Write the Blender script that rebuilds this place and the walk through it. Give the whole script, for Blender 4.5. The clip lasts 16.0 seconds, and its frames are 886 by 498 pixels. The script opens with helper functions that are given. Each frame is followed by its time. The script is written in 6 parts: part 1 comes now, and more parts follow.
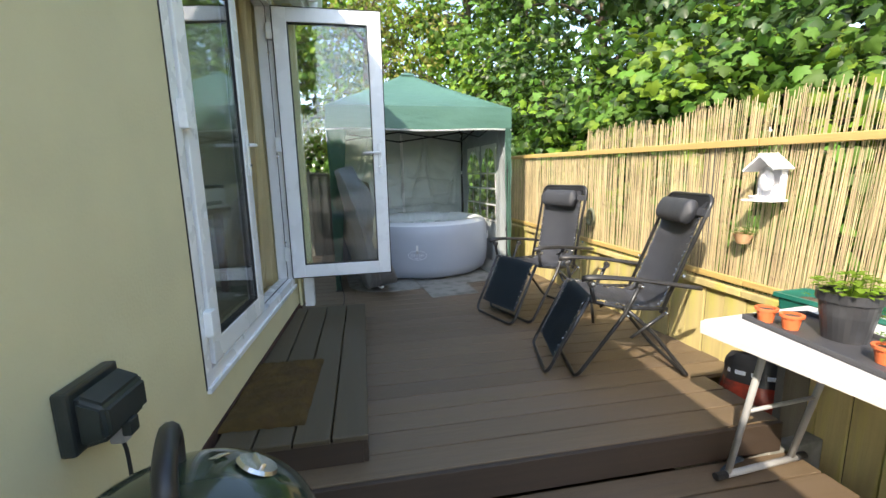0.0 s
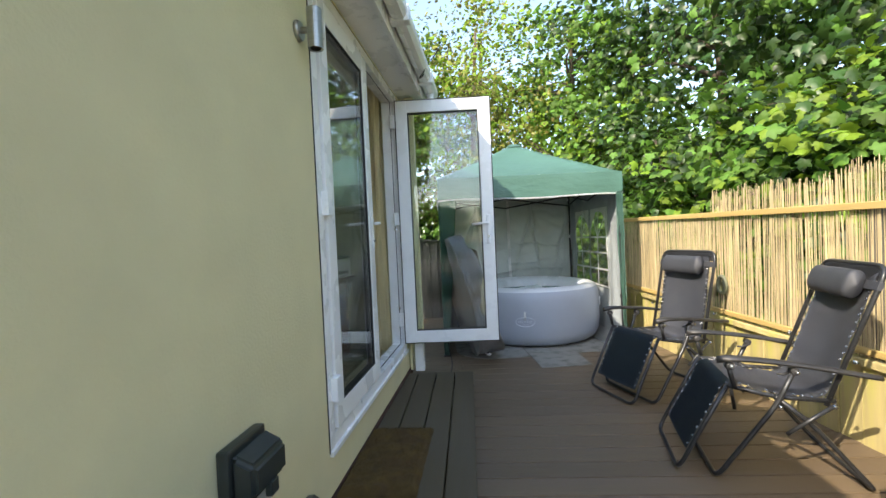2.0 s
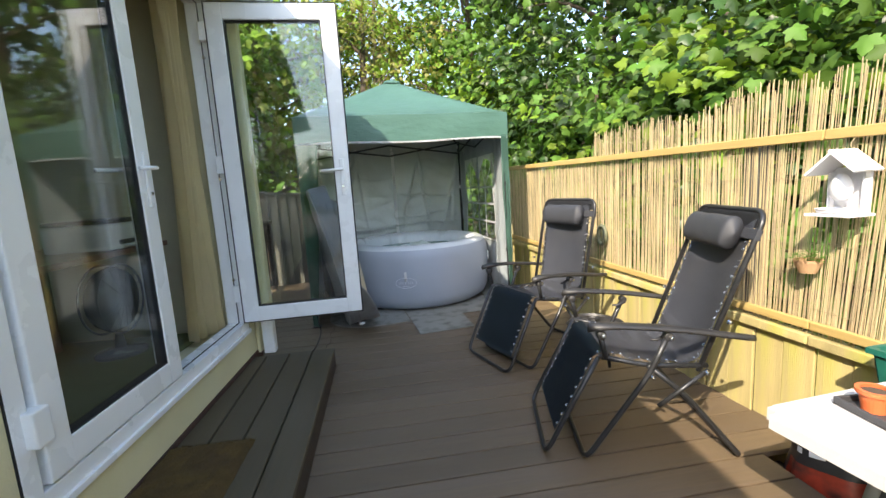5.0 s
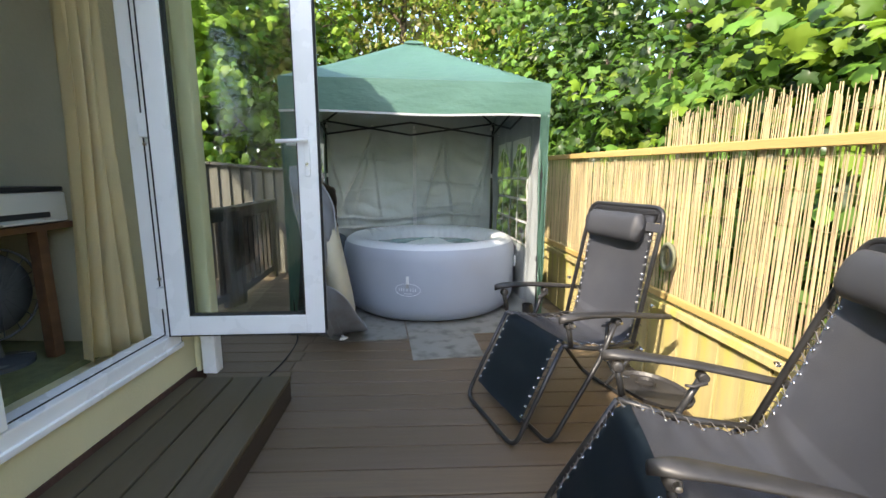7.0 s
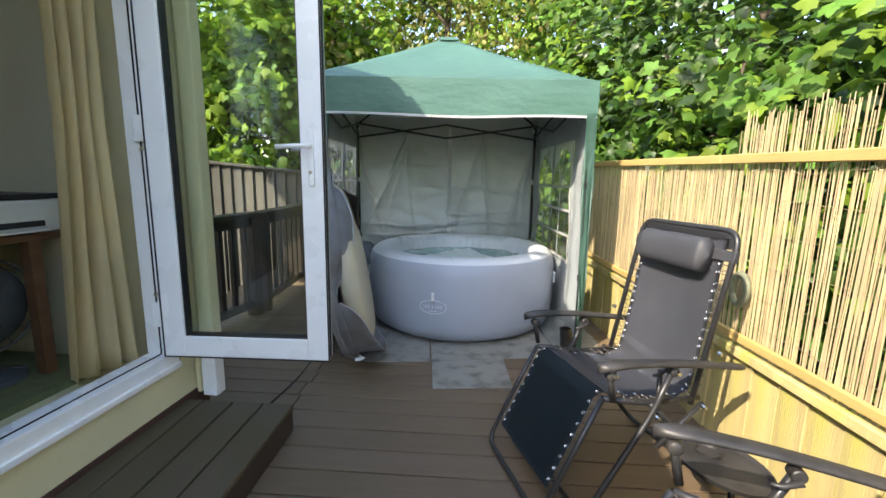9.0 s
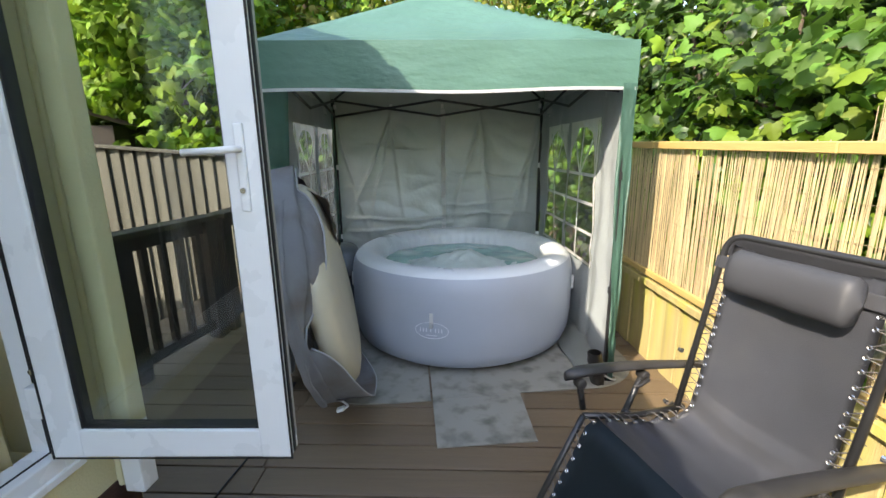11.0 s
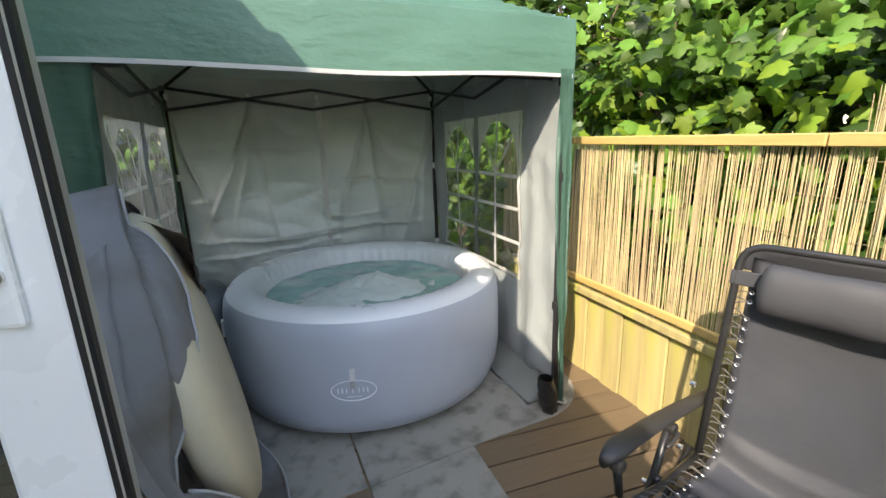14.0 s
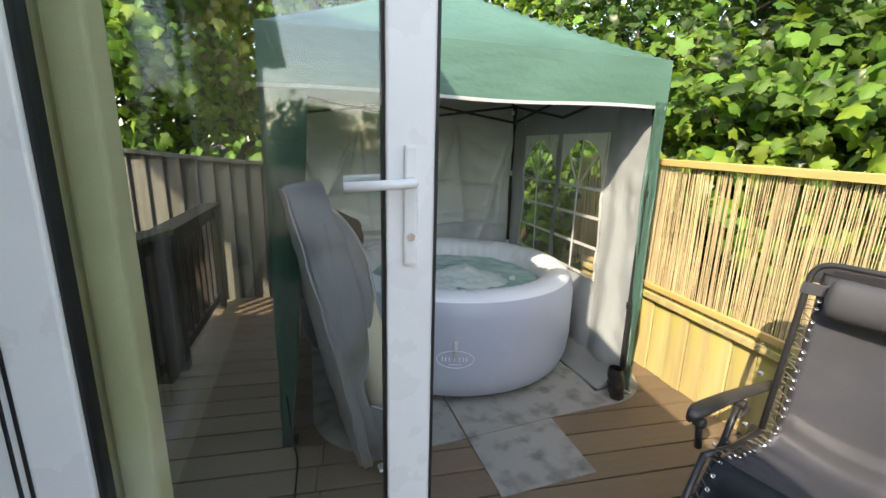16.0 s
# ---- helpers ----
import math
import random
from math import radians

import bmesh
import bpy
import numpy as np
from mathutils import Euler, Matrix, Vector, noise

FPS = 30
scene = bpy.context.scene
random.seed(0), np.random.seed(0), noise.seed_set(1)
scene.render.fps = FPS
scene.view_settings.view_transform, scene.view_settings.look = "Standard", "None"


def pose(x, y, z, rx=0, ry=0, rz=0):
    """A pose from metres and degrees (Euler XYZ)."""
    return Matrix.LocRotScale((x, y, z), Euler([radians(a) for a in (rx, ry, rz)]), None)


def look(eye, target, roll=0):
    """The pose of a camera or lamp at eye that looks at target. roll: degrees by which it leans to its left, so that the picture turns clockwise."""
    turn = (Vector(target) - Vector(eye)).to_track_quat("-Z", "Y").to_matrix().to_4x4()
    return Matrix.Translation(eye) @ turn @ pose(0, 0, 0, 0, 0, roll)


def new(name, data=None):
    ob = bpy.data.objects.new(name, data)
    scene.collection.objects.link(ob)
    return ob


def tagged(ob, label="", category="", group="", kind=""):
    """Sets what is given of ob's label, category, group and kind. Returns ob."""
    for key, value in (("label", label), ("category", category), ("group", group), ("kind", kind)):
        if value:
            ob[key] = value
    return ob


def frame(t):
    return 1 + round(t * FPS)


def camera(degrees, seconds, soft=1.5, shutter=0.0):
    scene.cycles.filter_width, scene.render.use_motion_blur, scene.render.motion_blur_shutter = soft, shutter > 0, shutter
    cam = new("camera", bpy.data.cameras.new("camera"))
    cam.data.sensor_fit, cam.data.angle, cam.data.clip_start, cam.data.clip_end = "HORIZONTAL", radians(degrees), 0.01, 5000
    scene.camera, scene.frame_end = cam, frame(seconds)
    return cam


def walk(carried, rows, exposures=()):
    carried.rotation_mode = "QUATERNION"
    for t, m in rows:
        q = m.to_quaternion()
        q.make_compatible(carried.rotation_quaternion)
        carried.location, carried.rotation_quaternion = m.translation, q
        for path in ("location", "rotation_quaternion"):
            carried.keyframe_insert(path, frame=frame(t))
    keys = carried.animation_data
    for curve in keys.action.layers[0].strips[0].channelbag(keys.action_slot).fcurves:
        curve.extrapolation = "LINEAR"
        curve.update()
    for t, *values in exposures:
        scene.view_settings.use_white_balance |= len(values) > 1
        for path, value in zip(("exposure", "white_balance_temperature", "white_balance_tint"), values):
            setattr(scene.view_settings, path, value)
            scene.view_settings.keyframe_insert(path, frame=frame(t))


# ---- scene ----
cam = camera(92.5, 16.0)
PATH = [
    (0, (-0.138, 0.048, 1.214), (0.445, 1.929, 0.87), -1.3),
    (0.5, (-0.163, 0.046, 1.243), (0.27, 1.99, 1.058), -1.7),
    (1, (-0.179, 0.024, 1.28), (-0.03, 2.018, 1.231), -3.2),
    (1.5, (-0.18, 0.023, 1.276), (-0.084, 2.02, 1.226), -2.9),
    (2, (-0.171, 0.014, 1.282), (-0.052, 2.01, 1.236), -2.6),
    (2.5, (-0.163, 0.027, 1.264), (0.047, 2.014, 1.172), -2.5),
    (3, (-0.143, 0.055, 1.218), (0.255, 1.996, 0.944), -2.5),
    (3.5, (-0.138, 0.118, 1.248), (0.385, 2.027, 0.958), -2.5),
    (4, (-0.093, 0.193, 1.264), (0.466, 2.095, 1.002), -2.7),
    (4.2, (-0.026, 0.236, 1.26), (0.533, 2.139, 1.002), -3.4),
    (6.3, (0.633, 1.078, 1.205), (0.992, 3.015, 0.863), -2.4),
    (6.5, (0.641, 1.124, 1.203), (0.959, 3.068, 0.858), -2.6),
    (7, (0.725, 1.297, 1.238), (1.044, 3.242, 0.899), 0.3),
    (7.5, (0.837, 1.417, 1.263), (1.045, 3.383, 0.955), -0.1),
    (8, (0.881, 1.479, 1.284), (1.025, 3.456, 1.021), 0.2),
    (8.5, (0.881, 1.511, 1.274), (0.998, 3.491, 1.016), 1.0),
    (8.7, (0.877, 1.532, 1.275), (0.989, 3.509, 0.991), 1.1),
    (10.8, (0.891, 2.194, 1.372), (1.056, 4.137, 0.93), -0.9),
    (11, (0.862, 2.245, 1.393), (1.022, 4.186, 0.939), -0.6),
    (11.5, (0.825, 2.391, 1.396), (1.027, 4.326, 0.932), -0.6),
    (12, (0.855, 2.581, 1.392), (1.055, 4.517, 0.934), -1.3),
    (12.5, (0.833, 2.756, 1.395), (1.178, 4.669, 0.924), -1.2),
    (13, (0.767, 2.94, 1.4), (1.625, 4.686, 0.936), 0.5),
    (13.5, (0.714, 2.958, 1.399), (1.679, 4.644, 0.927), 0.8),
    (14, (0.672, 2.872, 1.411), (1.458, 4.648, 0.935), -1.9),
    (14.5, (0.526, 2.786, 1.427), (1.147, 4.629, 0.961), -2.7),
    (15, (0.336, 2.684, 1.471), (0.961, 4.536, 1.047), -0.6),
    (15.5, (0.264, 2.646, 1.489), (0.902, 4.502, 1.104), 1.3),
    (16, (0.204, 2.646, 1.468), (0.837, 4.484, 1.001), 1.5),
]
walk(cam, [(t, look(eye, target, roll)) for t, eye, target, roll in PATH], [(0, 2.06, 7150, 11), (1, 1.97, 7250, 11), (3, 1.97, 7250, 11), (4, 1.92, 7250, 11), (6.5, 2.25, 7350, 13), (8.5, 2.2, 7300, 13), (11, 2.25, 7450, 12), (13, 2.1, 7550, 12), (16, 2.13, 7900, 13)])

# ---- light ----
world = bpy.data.worlds.new("world")
world.use_nodes = True
scene.world = world
_wn = world.node_tree.nodes
_sky = _wn.new("ShaderNodeTexSky")
_sky.sky_type, _sky.sun_disc = "NISHITA", False
SUN_WAY = Vector((0.927, 0.856, -1.0)).normalized()
_sky.sun_elevation = math.asin(-SUN_WAY.z)
_sky.sun_rotation = math.atan2(-SUN_WAY.x, -SUN_WAY.y)
world.node_tree.links.new(_sky.outputs[0], _wn["Background"].inputs[0])
_wn["Background"].inputs[1].default_value = 0.15
_sun = bpy.data.lights.new("sun", "SUN")
_sun.energy, _sun.angle, _sun.color = 2.0, radians(0.5), (1.0, 0.94, 0.84)
sun = new("sun", _sun)
sun.matrix_world = Matrix.Translation((-6, -6, 9)) @ SUN_WAY.to_track_quat("-Z", "Y").to_matrix().to_4x4()

# ---- frames of reference ----
HOUSE = pose(-0.60, 1.90, 0, 0, 0, -9.7)      # x out of the wall, y along it
DECK = pose(0, 0, 0, 0, 0, -6.8)              # x along the boards
FENCE = pose(2.305, 1.96, 0, 0, 0, -2.7)      # y along the fence, x away from the deck
TENT = pose(0.072, 4.612, 0, 0, 0, -3.0)      # front left corner, x along the front
LOWER = -0.16


# ---- materials ----
def material(name, color, rough=0.6, metal=0.0, vary=0.12, scale=8.0, bump=0.0, bump_scale=60.0, dark=None, dark_amount=0.0,
             dark_scale=2.0, stretch=(1, 1, 1), per_object=0.0, per_island=0.0, coat=0.0, transmission=0.0, sss=0.0, hue=0.0):
    m = bpy.data.materials.new(name)
    m.use_nodes = True
    nt = m.node_tree
    n, l = nt.nodes, nt.links
    b = n["Principled BSDF"]
    b.inputs["Roughness"].default_value = rough
    b.inputs["Metallic"].default_value = metal
    b.inputs["Coat Weight"].default_value = coat
    b.inputs["Transmission Weight"].default_value = transmission
    co = n.new("ShaderNodeTexCoord")
    mp = n.new("ShaderNodeMapping")
    mp.inputs["Scale"].default_value = stretch
    l.new(co.outputs["Object"], mp.inputs[0])
    tex = n.new("ShaderNodeTexNoise")
    tex.inputs["Scale"].default_value, tex.inputs["Detail"].default_value = scale, 6
    l.new(mp.outputs[0], tex.inputs["Vector"])
    hsv = n.new("ShaderNodeHueSaturation")
    hsv.inputs["Color"].default_value = (*color, 1)
    rng = n.new("ShaderNodeMapRange")
    rng.inputs["From Min"].default_value, rng.inputs["From Max"].default_value = 0.3, 0.7
    rng.inputs["To Min"].default_value, rng.inputs["To Max"].default_value = 1 - vary, 1 + vary
    l.new(tex.outputs["Fac"], rng.inputs["Value"])
    value = rng.outputs[0]
    for amount, node, out in ((per_object, "ShaderNodeObjectInfo", "Random"), (per_island, "ShaderNodeNewGeometry", "Random Per Island")):
        if amount:
            src = n.new(node)
            r2 = n.new("ShaderNodeMapRange")
            r2.inputs["To Min"].default_value, r2.inputs["To Max"].default_value = 1 - amount, 1 + amount
            l.new(src.outputs[out], r2.inputs["Value"])
            mul = n.new("ShaderNodeMath")
            mul.operation = "MULTIPLY"
            l.new(value, mul.inputs[0])
            l.new(r2.outputs[0], mul.inputs[1])
            value = mul.outputs[0]
            if hue:
                r3 = n.new("ShaderNodeMapRange")
                r3.inputs["To Min"].default_value, r3.inputs["To Max"].default_value = 0.5 - hue, 0.5 + hue
                l.new(src.outputs[out], r3.inputs["Value"])
                l.new(r3.outputs[0], hsv.inputs["Hue"])
    l.new(value, hsv.inputs["Value"])
    color_out = hsv.outputs[0]
    if dark:
        t2 = n.new("ShaderNodeTexNoise")
        t2.inputs["Scale"].default_value, t2.inputs["Detail"].default_value = dark_scale, 8
        l.new(mp.outputs[0], t2.inputs["Vector"])
        r4 = n.new("ShaderNodeMapRange")
        r4.inputs["From Min"].default_value, r4.inputs["From Max"].default_value = 0.48, 0.72
        r4.inputs["To Max"].default_value = dark_amount
        l.new(t2.outputs["Fac"], r4.inputs["Value"])
        mix = n.new("ShaderNodeMix")
        mix.data_type = "RGBA"
        l.new(r4.outputs[0], mix.inputs["Factor"])
        l.new(color_out, mix.inputs["A"])
        mix.inputs["B"].default_value = (*dark, 1)
        color_out = mix.outputs["Result"]
    l.new(color_out, b.inputs["Base Color"])
    rr = n.new("ShaderNodeMapRange")
    rr.inputs["To Min"].default_value, rr.inputs["To Max"].default_value = max(0.02, rough - 0.1), min(1, rough + 0.1)
    l.new(tex.outputs["Fac"], rr.inputs["Value"])
    l.new(rr.outputs[0], b.inputs["Roughness"])
    if bump:
        t3 = n.new("ShaderNodeTexNoise")
        t3.inputs["Scale"].default_value, t3.inputs["Detail"].default_value = bump_scale, 4
        l.new(mp.outputs[0], t3.inputs["Vector"])
        bp = n.new("ShaderNodeBump")
        bp.inputs["Strength"].default_value, bp.inputs["Distance"].default_value = bump, 0.01
        l.new(t3.outputs["Fac"], bp.inputs["Height"])
        l.new(bp.outputs[0], b.inputs["Normal"])
    if sss:
        tr = n.new("ShaderNodeBsdfTranslucent")
        l.new(color_out, tr.inputs["Color"])
        if bump:
            l.new(bp.outputs[0], tr.inputs["Normal"])
        mx = n.new("ShaderNodeMixShader")
        mx.inputs[0].default_value = sss
        l.new(b.outputs[0], mx.inputs[1])
        l.new(tr.outputs[0], mx.inputs[2])
        l.new(mx.outputs[0], n["Material Output"].inputs["Surface"])
    return m


def glass_material(name, tint=(0.93, 0.96, 0.95), gloss=0.06, rough=0.0, film=0.0):
    """Thin pane: see-through, with a mirror share that grows at grazing angles."""
    m = bpy.data.materials.new(name)
    m.use_nodes = True
    n, l = m.node_tree.nodes, m.node_tree.links
    n.remove(n["Principled BSDF"])
    tr = n.new("ShaderNodeBsdfTransparent")
    tr.inputs[0].default_value = (*tint, 1)
    gl = n.new("ShaderNodeBsdfGlossy")
    gl.inputs["Roughness"].default_value = rough
    fr = n.new("ShaderNodeLayerWeight")
    fr.inputs["Blend"].default_value = 0.5
    pw = n.new("ShaderNodeMath")
    pw.operation = "POWER"
    pw.inputs[1].default_value = 4.0
    l.new(fr.outputs["Facing"], pw.inputs[0])
    add = n.new("ShaderNodeMath")
    add.operation, add.use_clamp = "MULTIPLY_ADD", True
    add.inputs[1].default_value, add.inputs[2].default_value = 0.85, gloss
    l.new(pw.outputs[0], add.inputs[0])
    mx = n.new("ShaderNodeMixShader")
    l.new(add.outputs[0], mx.inputs[0])
    l.new(tr.outputs[0], mx.inputs[1])
    l.new(gl.outputs[0], mx.inputs[2])
    last = mx
    if film:
        df = n.new("ShaderNodeBsdfTranslucent")
        df.inputs[0].default_value = (0.8, 0.82, 0.8, 1)
        m2 = n.new("ShaderNodeMixShader")
        m2.inputs[0].default_value = film
        l.new(mx.outputs[0], m2.inputs[1])
        l.new(df.outputs[0], m2.inputs[2])
        last = m2
    l.new(last.outputs[0], n["Material Output"].inputs["Surface"])
    return m


RENDER_WALL = material("cream_render", (0.70, 0.64, 0.395), 0.85, vary=0.05, scale=3, bump=0.25, bump_scale=90, dark=(0.54, 0.48, 0.32), dark_amount=0.25, dark_scale=1.2)
UPVC = material("white_upvc", (0.87, 0.88, 0.88), 0.28, vary=0.02, scale=4, dark=(0.68, 0.68, 0.65), dark_amount=0.10, dark_scale=5)
SEAL = material("black_rubber", (0.012, 0.012, 0.013), 0.6, vary=0.1)
DECKING = material("brown_composite", (0.152, 0.108, 0.066), 0.52, vary=0.12, scale=5, bump=0.25, bump_scale=40, stretch=(0.6, 14, 14), per_object=0.13, dark=(0.17, 0.125, 0.098), dark_amount=0.35, dark_scale=0.8)
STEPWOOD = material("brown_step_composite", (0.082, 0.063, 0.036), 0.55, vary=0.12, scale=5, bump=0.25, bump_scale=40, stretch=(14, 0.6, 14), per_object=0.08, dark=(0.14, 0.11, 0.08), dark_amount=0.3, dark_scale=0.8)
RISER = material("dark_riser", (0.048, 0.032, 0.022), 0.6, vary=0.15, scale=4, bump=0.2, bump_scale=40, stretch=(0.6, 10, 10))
FENCE_WOOD = material("green_stained_pine", (0.50, 0.41, 0.185), 0.75, vary=0.18, scale=3, bump=0.3, bump_scale=30, stretch=(6, 6, 0.5), per_object=0.14, dark=(0.42, 0.43, 0.06), dark_amount=0.75, dark_scale=1.5)
BATTEN = material("new_pine_batten", (0.50, 0.35, 0.125), 0.7, vary=0.12, scale=4, bump=0.2, bump_scale=30, stretch=(8, 0.6, 8), per_object=0.08)
REED = material("dry_reed", (0.60, 0.49, 0.29), 0.55, vary=0.15, scale=10, stretch=(1, 1, 0.3), per_island=0.2, hue=0.012, sss=0.15)
WIRE = material("binding_wire", (0.42, 0.34, 0.20), 0.6, metal=0.2)
GREY_FENCE = material("weathered_grey_wood", (0.125, 0.118, 0.10), 0.85, vary=0.2, scale=4, bump=0.4, bump_scale=30, stretch=(5, 5, 0.4), per_object=0.28, dark=(0.07, 0.068, 0.055), dark_amount=0.6, dark_scale=2)
DARK_WOOD = material("dark_brown_stain", (0.035, 0.024, 0.019), 0.6, vary=0.2, scale=4, bump=0.25, bump_scale=40, stretch=(6, 6, 0.6))
GREEN_CLOTH = material("green_polyester", (0.094, 0.204, 0.158), 0.36, vary=0.06, scale=3, bump=0.8, bump_scale=7, stretch=(1.2, 1.2, 2.6), sss=0.2)
GREY_CLOTH = material("silver_grey_polyester", (0.50, 0.545, 0.525), 0.38, metal=0.12, vary=0.06, scale=4, bump=0.5, bump_scale=14, dark=(0.36, 0.40, 0.39), dark_amount=0.45, dark_scale=3, sss=0.10)
# darker copy of GREY_CLOTH: the side walls' shade is in the colour
SIDE_CLOTH = material("shaded_grey_polyester", (0.37, 0.41, 0.42), 0.40, metal=0.1, vary=0.08, scale=4, bump=0.6, bump_scale=10, dark=(0.30, 0.34, 0.35), dark_amount=0.5, dark_scale=3, sss=0.08)
WHITE_TAPE = material("white_tape", (0.8, 0.81, 0.8), 0.6, vary=0.05)
CLEAR = glass_material("clear_pvc", (0.9, 0.92, 0.9), 0.08, 0.08, film=0.1)
GLASS = glass_material("door_glass", (0.965, 0.98, 0.972), 0.03)
STEEL_BLACK = material("black_steel", (0.02, 0.02, 0.021), 0.4, vary=0.1)
TUB_SIDE = material("grey_vinyl", (0.365, 0.405, 0.475), 0.36, vary=0.04, scale=3, bump=0.06, bump_scale=200, dark=(0.34, 0.35, 0.4), dark_amount=0.3, dark_scale=2)
TUB_TOP = material("pale_vinyl", (0.66, 0.70, 0.73), 0.3, vary=0.03, scale=3, dark=(0.55, 0.58, 0.62), dark_amount=0.25, dark_scale=3)
MAT_GREY = material("grey_foam_mat", (0.265, 0.26, 0.232), 0.75, vary=0.07, scale=2.2, bump=0.2, bump_scale=120, dark=(0.085, 0.083, 0.07), dark_amount=0.75, dark_scale=9)
COIR = material("brown_coir", (0.115, 0.068, 0.016), 0.95, vary=0.35, scale=14, bump=1.0, bump_scale=260, dark=(0.085, 0.045, 0.018), dark_amount=0.85, dark_scale=6)
SLING = material("charcoal_textilene", (0.096, 0.103, 0.122), 0.40, vary=0.08, scale=6, bump=0.2, bump_scale=350, dark=(0.13, 0.132, 0.14), dark_amount=0.4, dark_scale=4)
# same mesh as SLING, with the footrest's shaded side put into the colour
FOOT_SLING = material("shaded_textilene", (0.015, 0.026, 0.035), 0.5, vary=0.1, scale=6, bump=0.2, bump_scale=350)
PAD = material("charcoal_pad", (0.040, 0.042, 0.048), 0.55, vary=0.08, scale=6, bump=0.12, bump_scale=500)
CHAIR_STEEL = material("dark_grey_tube", (0.040, 0.041, 0.043), 0.32, metal=0.4, vary=0.15, scale=10)
ARM_PLASTIC = material("black_arm_plastic", (0.028, 0.027, 0.027), 0.45, vary=0.2, scale=20, dark=(0.08, 0.075, 0.07), dark_amount=0.5, dark_scale=8)
CHROME = material("bright_metal", (0.7, 0.7, 0.7), 0.25, metal=1.0, vary=0.05)
CORD = material("grey_elastic_cord", (0.11, 0.105, 0.10), 0.7, vary=0.2, scale=30)
SOIL = material("soil", (0.09, 0.065, 0.045), 1.0, vary=0.35, scale=3, bump=0.6, bump_scale=20, dark=(0.05, 0.07, 0.025), dark_amount=0.7, dark_scale=1.5)
TABLE_TOP = material("white_plastic_table", (0.64, 0.63, 0.61), 0.5, vary=0.03, scale=5, bump=0.1, bump_scale=150, dark=(0.62, 0.6, 0.56), dark_amount=0.3, dark_scale=4)
LEG_GREY = material("light_grey_leg", (0.36, 0.36, 0.36), 0.4, vary=0.05)
TERRA = material("orange_plastic_pot", (0.72, 0.17, 0.06), 0.45, vary=0.06)
BLACK_POT = material("black_plastic_pot", (0.035, 0.036, 0.04), 0.4, vary=0.15, scale=12, dark=(0.12, 0.12, 0.13), dark_amount=0.5, dark_scale=6)
TRAY = material("dark_grey_tray", (0.06, 0.06, 0.065), 0.5, vary=0.1)
TROUGH = material("green_plastic_trough", (0.012, 0.13, 0.095), 0.4, vary=0.08)
BARK = material("grey_brown_bark", (0.12, 0.09, 0.065), 0.9, vary=0.3, scale=6, bump=0.8, bump_scale=20, stretch=(3, 3, 0.6))
LEAF = material("sycamore_leaf", (0.110, 0.225, 0.030), 0.6, vary=0.12, scale=3, per_island=0.4, hue=0.01, sss=0.42)
LEAF_YOUNG = material("young_leaf", (0.22, 0.35, 0.032), 0.6, vary=0.1, scale=3, per_island=0.3, hue=0.01, sss=0.45)
# darker copy of the leaf green: shade inside the foliage painted in
LEAF_SHADED = material("leaf_shade_in_colour", (0.040, 0.085, 0.018), 0.4, vary=0.15, scale=3, per_island=0.35, hue=0.015, sss=0.3)
LEAF_OLIVE = material("olive_leaf", (0.215, 0.215, 0.035), 0.5, vary=0.15, scale=3, per_island=0.4, hue=0.02, sss=0.3)


# ---- mesh helpers ----
def part(name, bm, mat, parent=None, label="", m=None, smooth=False):
    """One mesh object out of a bmesh (which is used up)."""
    me = bpy.data.meshes.new(name)
    bmesh.ops.recalc_face_normals(bm, faces=bm.faces)
    bm.to_mesh(me)
    bm.free()
    for k in (mat if isinstance(mat, (list, tuple)) else [mat]):
        me.materials.append(k)
    if smooth:
        me.polygons.foreach_set("use_smooth", [True] * len(me.polygons))
    ob = new(name, me)
    if parent:
        ob.parent = parent
    if m is not None:
        ob.matrix_basis = m
    if label:
        ob["label"] = label
    return ob


def raw(name, verts, faces, mat, parent=None, label="", m=None, smooth=False):
    me = bpy.data.meshes.new(name)
    me.from_pydata([tuple(v) for v in verts], [], [tuple(f) for f in faces])
    me.materials.append(mat)
    if smooth:
        me.polygons.foreach_set("use_smooth", [True] * len(me.polygons))
    ob = new(name, me)
    if parent:
        ob.parent = parent
    if m is not None:
        ob.matrix_basis = m
    if label:
        ob["label"] = label
    return ob


def thing(name, m, label, category, group="", kind=""):
    e = new(name)
    e.empty_display_size = 0.1
    e.matrix_basis = m
    return tagged(e, label, category, group, kind)


def box(lo, hi, bevel=0.0, bm=None, m=None, seg=2):
    b = bmesh.new()
    lo, hi = Vector(lo), Vector(hi)
    bmesh.ops.create_cube(b, size=1.0, matrix=Matrix.LocRotScale((lo + hi) / 2, None, hi - lo))
    if bevel:
        bmesh.ops.bevel(b, geom=b.edges[:], offset=bevel, segments=seg, affect="EDGES", profile=0.6)
    if m is not None:
        bmesh.ops.transform(b, matrix=m, verts=b.verts)
    return join(bm, b)


def join(bm, b):
    if bm is None:
        return b
    tmp = bpy.data.meshes.new("tmp")
    b.to_mesh(tmp)
    b.free()
    bm.from_mesh(tmp)
    bpy.data.meshes.remove(tmp)
    return bm


